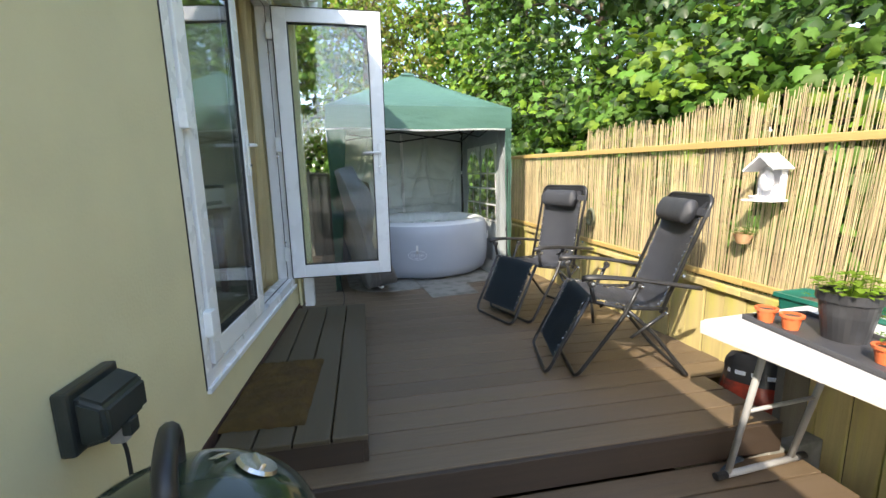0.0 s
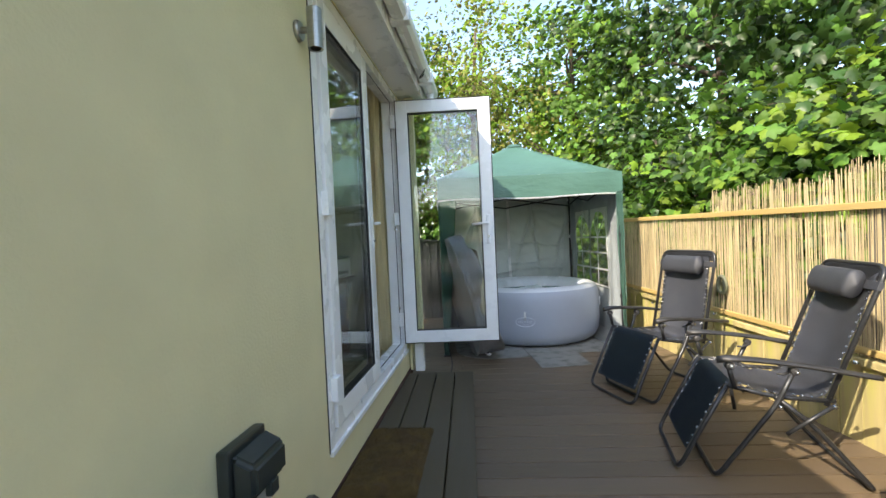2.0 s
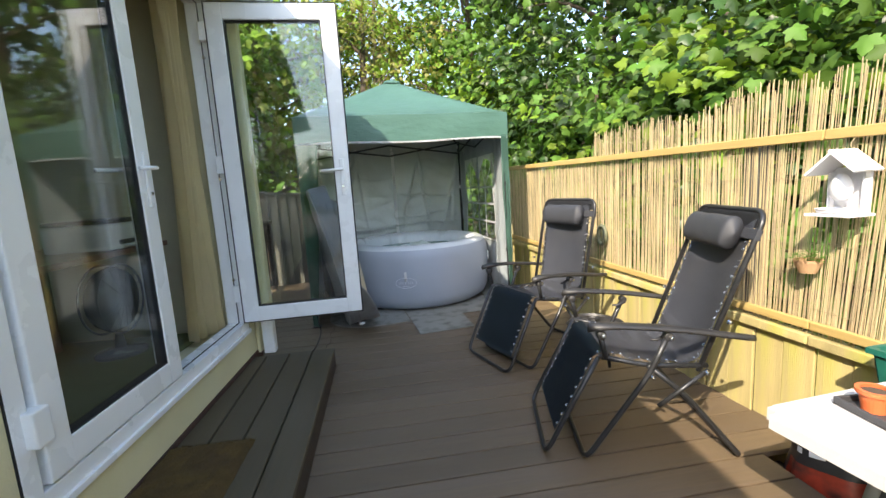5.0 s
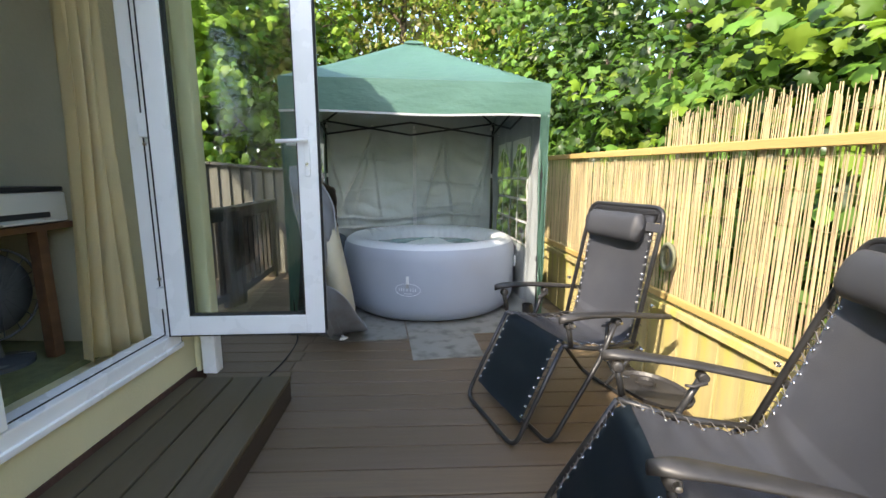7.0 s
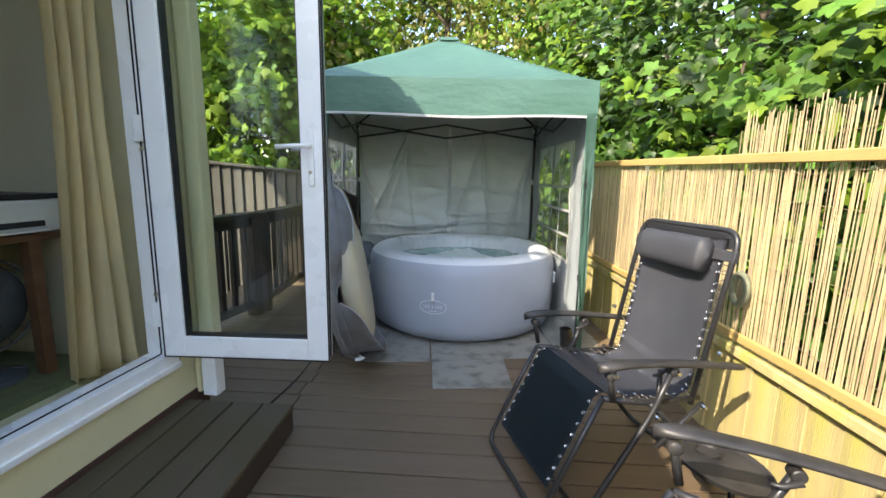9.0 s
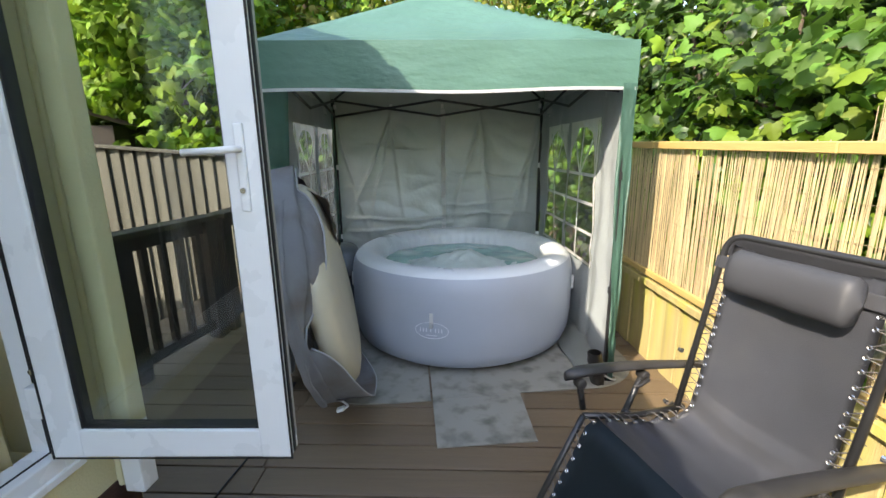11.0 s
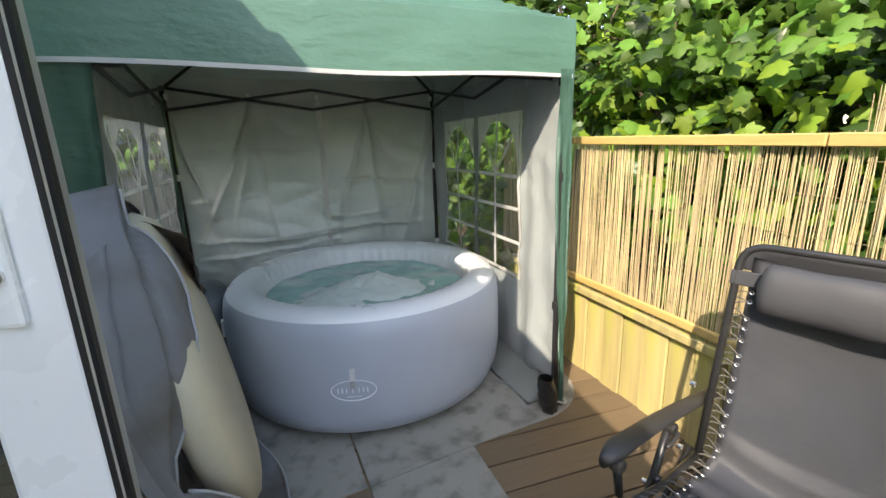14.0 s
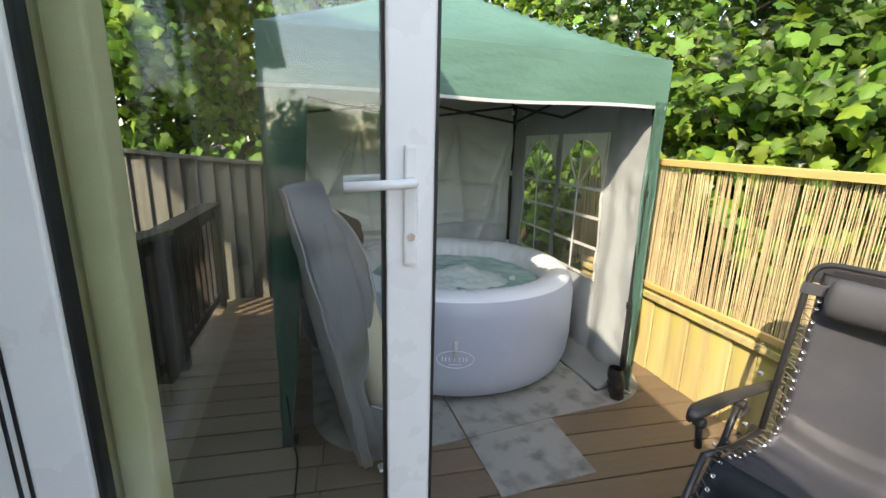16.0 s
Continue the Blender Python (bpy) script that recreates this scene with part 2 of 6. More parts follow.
def smooth_path(pts, n=6):
    """Catmull-Rom through the points."""
    p = [Vector(q) for q in pts]
    p = [2 * p[0] - p[1]] + p + [2 * p[-1] - p[-2]]
    out = []
    for i in range(1, len(p) - 2):
        a, b, c, d = p[i - 1:i + 3]
        for k in range(n):
            t = k / n
            out.append(0.5 * (2 * b + (c - a) * t + (2 * a - 5 * b + 4 * c - d) * t * t + (3 * b - a - 3 * c + d) * t ** 3))
    return out + [p[-2]]


def fillet(pts, r=0.05, n=5):
    """Straight runs with rounded corners."""
    p = [Vector(q) for q in pts]
    out = [p[0]]
    for i in range(1, len(p) - 1):
        a, b, c = p[i - 1], p[i], p[i + 1]
        k = min(r, (a - b).length * 0.45, (c - b).length * 0.45)
        s, e = b + (a - b).normalized() * k, b + (c - b).normalized() * k
        out += [(1 - t) ** 2 * s + 2 * t * (1 - t) * b + t * t * e for t in [j / n for j in range(n + 1)]]
    return out + [p[-1]]


def tube(pts, r, sides=8, bm=None, closed=False):
    b = bmesh.new()
    pts = [Vector(p) for p in pts]
    radii = r if isinstance(r, (list, tuple)) else [r] * len(pts)
    rings, side = [], None
    for i, p in enumerate(pts):
        if closed:
            d = pts[(i + 1) % len(pts)] - pts[i - 1]
        else:
            d = pts[min(i + 1, len(pts) - 1)] - pts[max(i - 1, 0)]
        d.normalize()
        if side is None:
            side = d.orthogonal().normalized()
        side = (side - d * side.dot(d)).normalized()
        up = d.cross(side)
        rings.append([b.verts.new(p + radii[i] * (math.cos(a) * side + math.sin(a) * up)) for a in [2 * math.pi * k / sides for k in range(sides)]])
    for i in range(len(rings) - (0 if closed else 1)):
        q, s = rings[i], rings[(i + 1) % len(rings)]
        for k in range(sides):
            b.faces.new((q[k], q[(k + 1) % sides], s[(k + 1) % sides], s[k]))
    if not closed:
        b.faces.new(rings[0][::-1])
        b.faces.new(rings[-1])
    return join(bm, b)


def lathe(profile, n=48, bm=None, m=None):
    """Turn (radius, z) pairs round the z axis."""
    b = bmesh.new()
    rings = []
    for r, z in profile:
        if r < 1e-5:
            rings.append([b.verts.new((0, 0, z))])
        else:
            rings.append([b.verts.new((r * math.cos(2 * math.pi * k / n), r * math.sin(2 * math.pi * k / n), z)) for k in range(n)])
    for q, s in zip(rings, rings[1:]):
        for k in range(n):
            f = [q[k % len(q)], q[(k + 1) % len(q)], s[(k + 1) % len(s)], s[k % len(s)]]
            f = list(dict.fromkeys(f))
            if len(f) > 2:
                b.faces.new(f)
    if m is not None:
        bmesh.ops.transform(b, matrix=m, verts=b.verts)
    return join(bm, b)


def sheet(fn, nu, nv, bm=None):
    """A grid of fn(a, b), a and b from 0 to 1."""
    b = bmesh.new()
    g = [[b.verts.new(fn(i / nu, j / nv)) for j in range(nv + 1)] for i in range(nu + 1)]
    for i in range(nu):
        for j in range(nv):
            b.faces.new((g[i][j], g[i + 1][j], g[i + 1][j + 1], g[i][j + 1]))
    return join(bm, b)


def thick(bm, t):
    bmesh.ops.solidify(bm, geom=bm.faces[:], thickness=t)
    return bm

# ---- ground ----
b = bmesh.new()
bmesh.ops.create_grid(b, x_segments=60, y_segments=60, size=300)
for v in b.verts:
    v.co.z = -0.62
tagged(part("ground", b, SOIL), "bare dark soil under the trees and deck", "ground", kind="structure")

# ---- deck ----
def board(name, lo, hi, mat, parent, m):
    return part(name, box(lo, hi, 0.0022, seg=1), mat, parent, m=m)

def fence_x(y):
    return 2.305 + 0.0472 * (y - 1.96)

upper = thing("floor", Matrix(), "brown grooved composite deck boards, sunlit and shaded", "decking", kind="structure")
PITCH, GAP = 0.157, 0.009
# near-black for added blocks that paint the shade in the board gaps
GAP_SHADE = material("gap_shade_black", (0.012, 0.009, 0.008), 0.9)
for i in range(34):
    v0 = 1.60 + i * PITCH
    left = -1.95 if v0 > 3.65 else -0.83
    right = 1.80 if v0 < 2.0 else 2.10 - 0.07 * (v0 - 1.9)
    ends = [left, -0.28 - 0.02 * (i % 2), right] if v0 > 3.65 else [left, right]
    for a, c in zip(ends, ends[1:]):
        board("plank", (a + 0.002, v0 + GAP / 2, -0.026), (c - 0.002, v0 + PITCH - GAP / 2, 0), DECKING, upper, DECK)
# added solid blocks, no real joists: they blacken the gaps between planks
part("gap_shade_block", box((-0.83, 1.605, -0.158), (1.79, 3.6, -0.045)), GAP_SHADE, upper, m=DECK)
part("gap_shade_block", box((-1.94, 3.6, -0.158), (1.85, 6.93, -0.045)), GAP_SHADE, upper, m=DECK)
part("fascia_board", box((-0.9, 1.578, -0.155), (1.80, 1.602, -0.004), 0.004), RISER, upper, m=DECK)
lower = thing("lower_floor", Matrix(), "lower level of brown composite deck boards", "decking", kind="structure")
for i in range(26):
    v1 = 1.575 - i * PITCH
    board("plank", (-0.95 - 0.05 * i * PITCH, v1 - PITCH + GAP / 2, LOWER - 0.026), (1.85, v1 - GAP / 2, LOWER), DECKING, lower, DECK)
# added block again, blackening the gaps of the lower boards
part("gap_shade_block", box((-0.95, -2.5, LOWER - 0.3), (1.84, 1.57, LOWER - 0.045)), GAP_SHADE, lower, m=DECK)

step = thing("door_step", DECK, "dark brown composite board step below the glazed door", "step")
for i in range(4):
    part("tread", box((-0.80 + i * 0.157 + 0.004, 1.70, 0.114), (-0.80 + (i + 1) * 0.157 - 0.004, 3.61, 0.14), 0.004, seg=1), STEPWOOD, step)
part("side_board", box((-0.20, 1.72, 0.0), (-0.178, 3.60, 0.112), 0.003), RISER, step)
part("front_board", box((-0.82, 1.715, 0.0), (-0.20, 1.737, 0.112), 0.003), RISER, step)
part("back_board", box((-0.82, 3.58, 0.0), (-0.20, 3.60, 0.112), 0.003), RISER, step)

# ---- house ----
SILL, HEAD, DOOR_W = 0.36, 2.50, 1.76
WALL_TOP, CORNER = 2.60, 1.96
b = box((-0.28, -4.5, LOWER), (0, -0.004, WALL_TOP))
box((-0.28, DOOR_W + 0.004, LOWER), (0, CORNER, WALL_TOP), bm=b)
box((-0.28, -0.004, LOWER), (0, DOOR_W + 0.004, SILL - 0.004), bm=b)
box((-0.28, -0.004, HEAD + 0.004), (0, DOOR_W + 0.004, WALL_TOP), bm=b)
tagged(part("wall_east", b, RENDER_WALL, m=HOUSE), "smooth cream rendered house wall", "wall", kind="structure")

tagged(part("wall_north", box((-4.2, CORNER - 0.25, LOWER), (-0.284, CORNER, WALL_TOP)), RENDER_WALL, m=HOUSE), "cream rendered end wall of the house", "wall", kind="structure")
tagged(part("wall_west", box((-4.45, -4.5, LOWER), (-4.204, CORNER, WALL_TOP)), RENDER_WALL, m=HOUSE), "cream rendered rear wall of the house", "wall", kind="structure")
tagged(part("wall_south", box((-4.2, -4.5, LOWER), (-0.284, -4.25, WALL_TOP)), RENDER_WALL, m=HOUSE), "cream rendered far wall of the house", "wall", kind="structure")
PLINTH = material("dark_red_brown_brick", (0.075, 0.036, 0.026), 0.85, vary=0.25, scale=9, bump=0.5, bump_scale=60)
tagged(part("plinth", box((0.001, -4.5, LOWER), (0.008, CORNER - 0.01, 0.168), 0.002), PLINTH, m=HOUSE), "dark red-brown masonry base of the house wall", "plinth", kind="structure")
ROOM_WALL = material("olive_grey_paint", (0.56, 0.53, 0.38), 0.8, vary=0.06, scale=3, bump=0.1)
CARPET = material("pale_green_carpet", (0.17, 0.19, 0.09), 0.95, vary=0.15, scale=30, bump=0.5, bump_scale=300)
PLASTER = material("white_ceiling_paint", (0.7, 0.69, 0.65), 0.85, vary=0.04, bump=0.1)
tagged(part("room_floor", box((-4.2, -4.24, 0.30), (-0.284, CORNER - 0.26, 0.385)), CARPET, m=HOUSE), "pale green carpet inside the room", "floor", kind="structure")
tagged(part("ceiling", box((-4.2, -4.24, 2.5), (-0.284, CORNER - 0.26, 2.58)), PLASTER, m=HOUSE), "plain white painted ceiling of the room", "ceiling", kind="structure")
tagged(part("room_wall", box((-3.0, -4.2, 0.39), (-2.9, CORNER - 0.27, 2.498)), ROOM_WALL, m=HOUSE), "olive grey painted wall inside the room", "wall", kind="structure")
tagged(part("room_wall", box((-2.896, 1.694, 0.39), (-0.30, CORNER - 0.262, 2.498)), ROOM_WALL, m=HOUSE), "olive grey painted side wall inside the room", "wall", kind="structure")

# ---- roof edge ----
ROOF = material("grey_roof_tile", (0.16, 0.15, 0.14), 0.85, vary=0.15, scale=5, bump=0.3, per_island=0.2)
roof = thing("roof", HOUSE, "white boxed eaves and grey roof of the house", "roof", kind="structure")
part("soffit", box((0.0, -4.5, 2.52), (0.20, CORNER + 0.08, 2.532)), UPVC, roof)
part("fascia", box((0.20, -4.5, 2.49), (0.222, CORNER + 0.08, 2.66), 0.003), UPVC, roof)
part("box_end", box((-0.28, CORNER + 0.08, 2.49), (0.222, CORNER + 0.10, 2.66), 0.003), UPVC, roof)
b = sheet(lambda a, c: Vector((0.26 - 4.9 * a, -4.5 + (CORNER + 4.62) * c, 2.67 + 3.0 * a)), 22, 1)
part("covering", thick(b, 0.03), ROOF, roof)
gutter = thing("gutter", HOUSE, "white plastic gutter along the eaves with a swan-neck outlet", "gutter")
sec = [(0.0, 0.055), (0.0, 0.015), (0.018, -0.015), (0.05, -0.028), (0.085, -0.02), (0.105, 0.01), (0.108, 0.055)]
b = bmesh.new()
ends = []
for yy in (-4.5, CORNER + 0.10):
    outer = [b.verts.new((0.226 + x, yy, 2.565 + z)) for x, z in sec]
    inner = [b.verts.new((0.229 + x * 0.94, yy, 2.569 + z * 0.96)) for x, z in sec]
    ends.append((outer, inner))
for k in range(len(sec) - 1):
    b.faces.new((ends[0][0][k], ends[0][0][k + 1], ends[1][0][k + 1], ends[1][0][k]))
    b.faces.new((ends[0][1][k], ends[0][1][k + 1], ends[1][1][k + 1], ends[1][1][k]))
b.faces.new(ends[1][0])
part("trough", b, UPVC, gutter)
for yy in (-0.4, 0.62, 1.6):
    part("bracket", box((0.224, yy, 2.535), (0.342, yy + 0.07, 2.63), 0.01), UPVC, gutter)
part("outlet", tube(fillet([(0.285, 1.90, 2.55), (0.285, 1.90, 2.49), (0.10, 1.885, 2.40), (0.10, 1.885, 2.34)], 0.05), 0.034, 12), UPVC, gutter, smooth=True)
cable = thing("aerial_cable", HOUSE, "thin black cable tangled over the gutter", "cable")
part("wire", tube(smooth_path([(0.25, 0.75, 2.66), (0.30, 1.05, 2.64), (0.32, 1.35, 2.60), (0.30, 1.43, 2.54), (0.27, 1.40, 2.50), (0.31, 1.36, 2.53), (0.33, 1.42, 2.60), (0.42, 1.5, 2.75)]), 0.004, 5), SEAL, cable, smooth=True)

post = thing("corner_post", HOUSE, "cream painted corner post with a white foot", "post")
part("shaft", box((0.055, 1.84, 0.421), (0.132, 1.912, 2.515), 0.010), RENDER_WALL, post)
part("foot", box((0.055, 1.84, 0.141), (0.132, 1.912, 0.42), 0.006), UPVC, post, "white foot of the post")
tagged(part("corner_trim", box((0.002, 1.86, 0.142), (0.03, 1.965, 2.515), 0.012), RENDER_WALL, m=HOUSE), "cream corner bead of the house wall", "trim", kind="structure")

# ---- glazed door ----
def ring(lo, hi, w, x0, x1, bevel=0.006, rail=None, bm=None):
    """A rectangular frame in the y z plane."""
    r = rail or w
    b = box((x0, lo[0], lo[1]), (x1, lo[0] + w, hi[1]), bevel, bm=bm)
    box((x0, hi[0] - w, lo[1]), (x1, hi[0], hi[1]), bevel, bm=b)
    box((x0 + 0.001, lo[0] + w - 0.004, lo[1]), (x1 - 0.001, hi[0] - w + 0.004, lo[1] + r), bevel, bm=b)
    box((x0 + 0.001, lo[0] + w - 0.004, hi[1] - r), (x1 - 0.001, hi[0] - w + 0.004, hi[1]), bevel, bm=b)
    return b

door = thing("door_1", HOUSE, "white plastic french door frame with black seals", "door frame", kind="structure")
part("frame", ring((0.0, SILL), (DOOR_W, HEAD), 0.062, -0.11, 0.006), UPVC, door)
part("threshold", box((-0.115, 0.0, SILL - 0.022), (0.018, DOOR_W, SILL + 0.004), 0.004), UPVC, door)
part("seal", ring((-0.005, SILL - 0.005), (DOOR_W + 0.005, HEAD + 0.005), 0.006, -0.02, 0.004, 0), SEAL, door)
part("inner_seal", ring((0.062, SILL + 0.062), (DOOR_W - 0.062, HEAD - 0.062), 0.006, -0.036, -0.032, 0), SEAL, door)
for z in (0.72, 1.38, 2.12):
    part("keep", lathe([(0, 0.007), (0.009, 0.005), (0.011, 0)], 12, m=pose(-0.03, DOOR_W - 0.066, z, 90, 0, 0)), CHROME, door)

def leaf(name, m, label, handle_in, mirror):
    """Hinge edge at y = 0, leaf towards -y (or +y when mirrored), outer face at x = 0.06."""
    t = thing(name, m, label, "door")
    W, H, S = 0.775, 2.0, 0.098
    sg = 1 if mirror else -1
    def pl(lo, hi, bevel=0.0, seg=2):
        a = (lo[0], min(sg * lo[1], sg * hi[1]), lo[2])
        c = (hi[0], max(sg * lo[1], sg * hi[1]), hi[2])
        return box(a, c, bevel, seg=seg)
    part("hinge_stile", pl((0, 0, 0), (0.062, S, H), 0.006), UPVC, t)
    part("lock_stile", pl((0, W - S, 0), (0.062, W, H), 0.006), UPVC, t)
    part("bottom_rail", pl((0.0015, S - 0.003, 0), (0.0605, W - S + 0.003, S), 0.006), UPVC, t)
    part("top_rail", pl((0.0015, S - 0.003, H - S), (0.0605, W - S + 0.003, H), 0.006), UPVC, t)
    y0, y1 = sorted((sg * (S - 0.002), sg * (W - S + 0.002)))
    part("glazing_seal", ring((y0, S - 0.002), (y1, H - S + 0.002), 0.008, 0.012, 0.055, 0), SEAL, t)
    for x in (0.018, 0.044):
        g = part("pane", box((x, y0 + 0.003, S), (x + 0.004, y1 - 0.003, H - S)), GLASS, t)
        g.visible_shadow = False
    a, c = sorted((sg * -0.004, sg * (W + 0.005)))
    part("edge_seal", ring((a, -0.004), (c, H + 0.004), 0.006, -0.003, 0.0, 0), SEAL, t)
    part("edge_gasket", pl((0.018, W, 0.01), (0.030, W + 0.006, H - 0.01)), SEAL, t)
    part("lock_strip", pl((0.036, W, 0.05), (0.052, W + 0.003, H - 0.05)), LEG_GREY, t)
    for x0, side in ((0.062, 1), (0.0, -1)):
        hx = lambda d: x0 + side * d
        yh = sg * (W - 0.05)
        hb = part("handle_plate", box((min(hx(0), hx(0.012)), yh - 0.014, 0.80), (max(hx(0), hx(0.012)), yh + 0.014, 1.04), 0.006), UPVC, t)
        pts = [(hx(0.01), yh, 0.97), (hx(0.05), yh, 0.97), (hx(0.055), yh - sg * 0.02, 0.968), (hx(0.055), yh - sg * 0.13, 0.962)]
        part("handle", tube(fillet(pts, 0.025), 0.0095, 10), UPVC, t, smooth=True)
        part("key_barrel", lathe([(0, 0.018), (0.008, 0.018), (0.008, 0)], 12, m=pose(hx(0.0), yh, 0.86, 0, 90 * side, 0)), CHROME, t)
    part("key", box((0.08, sg * (W - 0.05) - 0.003, 0.845), (0.105, sg * (W - 0.05) + 0.003, 0.875), 0.002), CHROME, t) if handle_in else None
    for z in (0.14, 0.98, 1.78):
        part("hinge", pl((0.0, -0.05, z), (0.088, 0.012, z + 0.11), 0.006), UPVC, t, "white plastic hinge")
    return t

# open leaf, its inner face to the garden end
OPEN = Matrix.Translation((-0.306, 3.538, 0.431)) @ Euler((0, 0, radians(84.6))).to_matrix().to_4x4()
leaf("open_door", OPEN, "white plastic glazed door leaf standing wide open", True, False)
leaf("closed_door", HOUSE @ pose(-0.05, 0.085, 0.431), "white plastic glazed door leaf, closed", False, True)

# ---- on the wall ----
lamp = thing("wall_lamp", HOUSE @ pose(0, -0.112, 2.155), "brushed steel cylindrical up-down wall lamp, off", "wall lamp")
STEEL = material("brushed_steel", (0.42, 0.41, 0.38), 0.35, metal=0.9, vary=0.1, scale=10, stretch=(1, 1, 8))
part("rose", lathe([(0, 0.018), (0.036, 0.018), (0.04, 0.012), (0.04, 0)], 24, m=pose(0, 0, 0, 0, 90, 0)), STEEL, lamp, smooth=False)
part("stem", lathe([(0.013, 0.0), (0.013, 0.05)], 12, m=pose(0, 0, 0, 0, 90, 0)), STEEL, lamp)
part("tube", lathe([(0.024, -0.078), (0.031, -0.08), (0.031, 0.08), (0.024, 0.08), (0.024, 0.06), (0, 0.06)], 24, m=pose(0.075, 0, 0)), STEEL, lamp)
part("bulb", lathe([(0, -0.06), (0.022, -0.06), (0.024, -0.077)], 24, m=pose(0.075, 0, 0)), GLASS, lamp)

SOCKET = material("dark_green_grey_plastic", (0.022, 0.03, 0.029), 0.35, vary=0.2, scale=14, dark=(0.06, 0.055, 0.045), dark_amount=0.5, dark_scale=7)
sock = thing("outdoor_socket", HOUSE @ pose(0, -0.665, 0.662), "dark weatherproof outdoor socket box with a lid", "socket")
part("back_box", box((0, -0.095, -0.075), (0.035, 0.095, 0.085), 0.008), SOCKET, sock)
b = box((0.035, -0.088, -0.065), (0.105, 0.088, 0.075), 0.0)
for v in b.verts:
    if v.co.x > 0.06:
        v.co.z = v.co.z * 0.72 - (0.0 if v.co.z < 0 else 0.012)
bmesh.ops.bevel(b, geom=b.edges[:], offset=0.014, segments=3, affect="EDGES")
part("lid", b, SOCKET, sock, smooth=False)
part("latch", box((0.09, -0.02, -0.075), (0.112, 0.02, -0.035), 0.005), SOCKET, sock)
part("plug", box((0.03, 0.02, -0.12), (0.07, 0.06, -0.066), 0.01), LEG_GREY, sock, "grey plug under the lid")
part("lead", tube(smooth_path([(0.05, 0.04, -0.11), (0.055, 0.045, -0.17), (0.06, 0.03, -0.3), (0.04, 0.0, -0.55), (0.03, 0.0, -0.855)]), 0.005, 6), SEAL, sock, smooth=True)

# ---- boarded fence with reed screen ----
fence = thing("fence", FENCE, "pine board fence stained green below a reed screen", "fence", kind="structure")
def rail_z(y):
    return 0.0185 * y
b = box((0.0, 0.0, -0.62), (0.018, 0.139, 0.5), 0.003, seg=1)
slat = bpy.data.meshes.new("slat")
b.to_mesh(slat); b.free()
slat.materials.append(FENCE_WOOD)
for i in range(50):
    y = -3.6 + i * 0.145
    o = new("slat", slat)
    o.parent = fence
    o.matrix_basis = pose(0.0 + 0.008 * (i % 2), y, rail_z(y) - 0.02, 0, 0, random.uniform(-0.8, 0.8))
for y0, y1 in ((-3.6, -1.9), (-1.895, -0.1), (-0.095, 1.7), (1.705, 2.93), (2.935, 3.6)):
    for name, x0, x1, z0, z1, mat in (("cap_rail", -0.03, 0.03, 0.455, 0.50, FENCE_WOOD), ("lower_batten", -0.028, -0.006, 0.525, 0.565, BATTEN), ("top_batten", -0.03, -0.005, 1.335, 1.378, BATTEN)):
        yy = (y0 + y1) / 2
        part(name, box((x0, y0 - yy, z0), (x1, y1 - yy, z1), 0.004, seg=1), mat, fence, m=pose(0, yy, rail_z(yy), 1.06, 0, 0))
for y in (-3.4, -1.6, 0.25, 2.95):
    part("fence_post", box((0.03, y - 0.04, -0.62), (0.11, y + 0.04, 1.36), 0.006), GREY_FENCE, fence)

def reeds(y0, y1, density, seed):
    """Upright cane strips, each a thin six-sided stalk."""
    rnd = random.Random(seed)
    verts, faces = [], []
    y = y0
    while y < y1:
        r = rnd.choice((0.0013, 0.0016, 0.0019, 0.0022, 0.0026))
        tall = y < 1.6
        base = rail_z(y)
        bottom = base + 0.52 + rnd.uniform(-0.05, 0.03)
        if tall:
            top = base + 1.53 + 0.06 * noise.noise((y * 2.3, 1, 0)) + rnd.uniform(-0.05, 0.045) + 0.05 * max(0.0, 1.0 - y)
        else:
            top = base + 1.372 + rnd.uniform(-0.03, 0.012)
        lean = 0.06 * noise.noise((y * 1.3, 5, 0)) - 0.03 * max(0.0, 1.0 - y) + rnd.uniform(-0.022, 0.022)
        x = 0.004 + rnd.uniform(-0.007, 0.007)
        rows = []
        for t in (0, 0.5, 1):
            cx, cy, cz = x + rnd.uniform(-0.003, 0.003), y + lean * t, bottom + (top - bottom) * t
            rr = r * (1 - 0.35 * t)
            rows.append(len(verts))
            verts += [(cx - rr, cy - rr * 0.9, cz), (cx - rr, cy + rr * 0.9, cz), (cx + rr, cy + rr * 0.9, cz), (cx + rr, cy - rr * 0.9, cz)]
        for q, s in zip(rows, rows[1:]):
            faces += [(q + k, q + (k + 1) % 4, s + (k + 1) % 4, s + k) for k in range(4)]
        faces.append((rows[-1], rows[-1] + 1, rows[-1] + 2, rows[-1] + 3))
        y += rnd.uniform(0.0042, 0.0078) / density * (1.45 if noise.noise((y * 2.3, 9, 0)) > 0.15 else 1.0)
    return verts, faces

screen = thing("reed_screen", FENCE, "dry yellow reed screen tied along the fence top", "screen")
for k, (y0, y1) in enumerate(((-3.6, -1.0), (-1.0, 0.6), (0.6, 1.6), (1.6, 2.95), (2.95, 3.8))):
    v, f = reeds(y0, y1, 1.1, k)
    o = raw("reeds", v, f, REED, screen)
    tagged(o, kind="stuff")
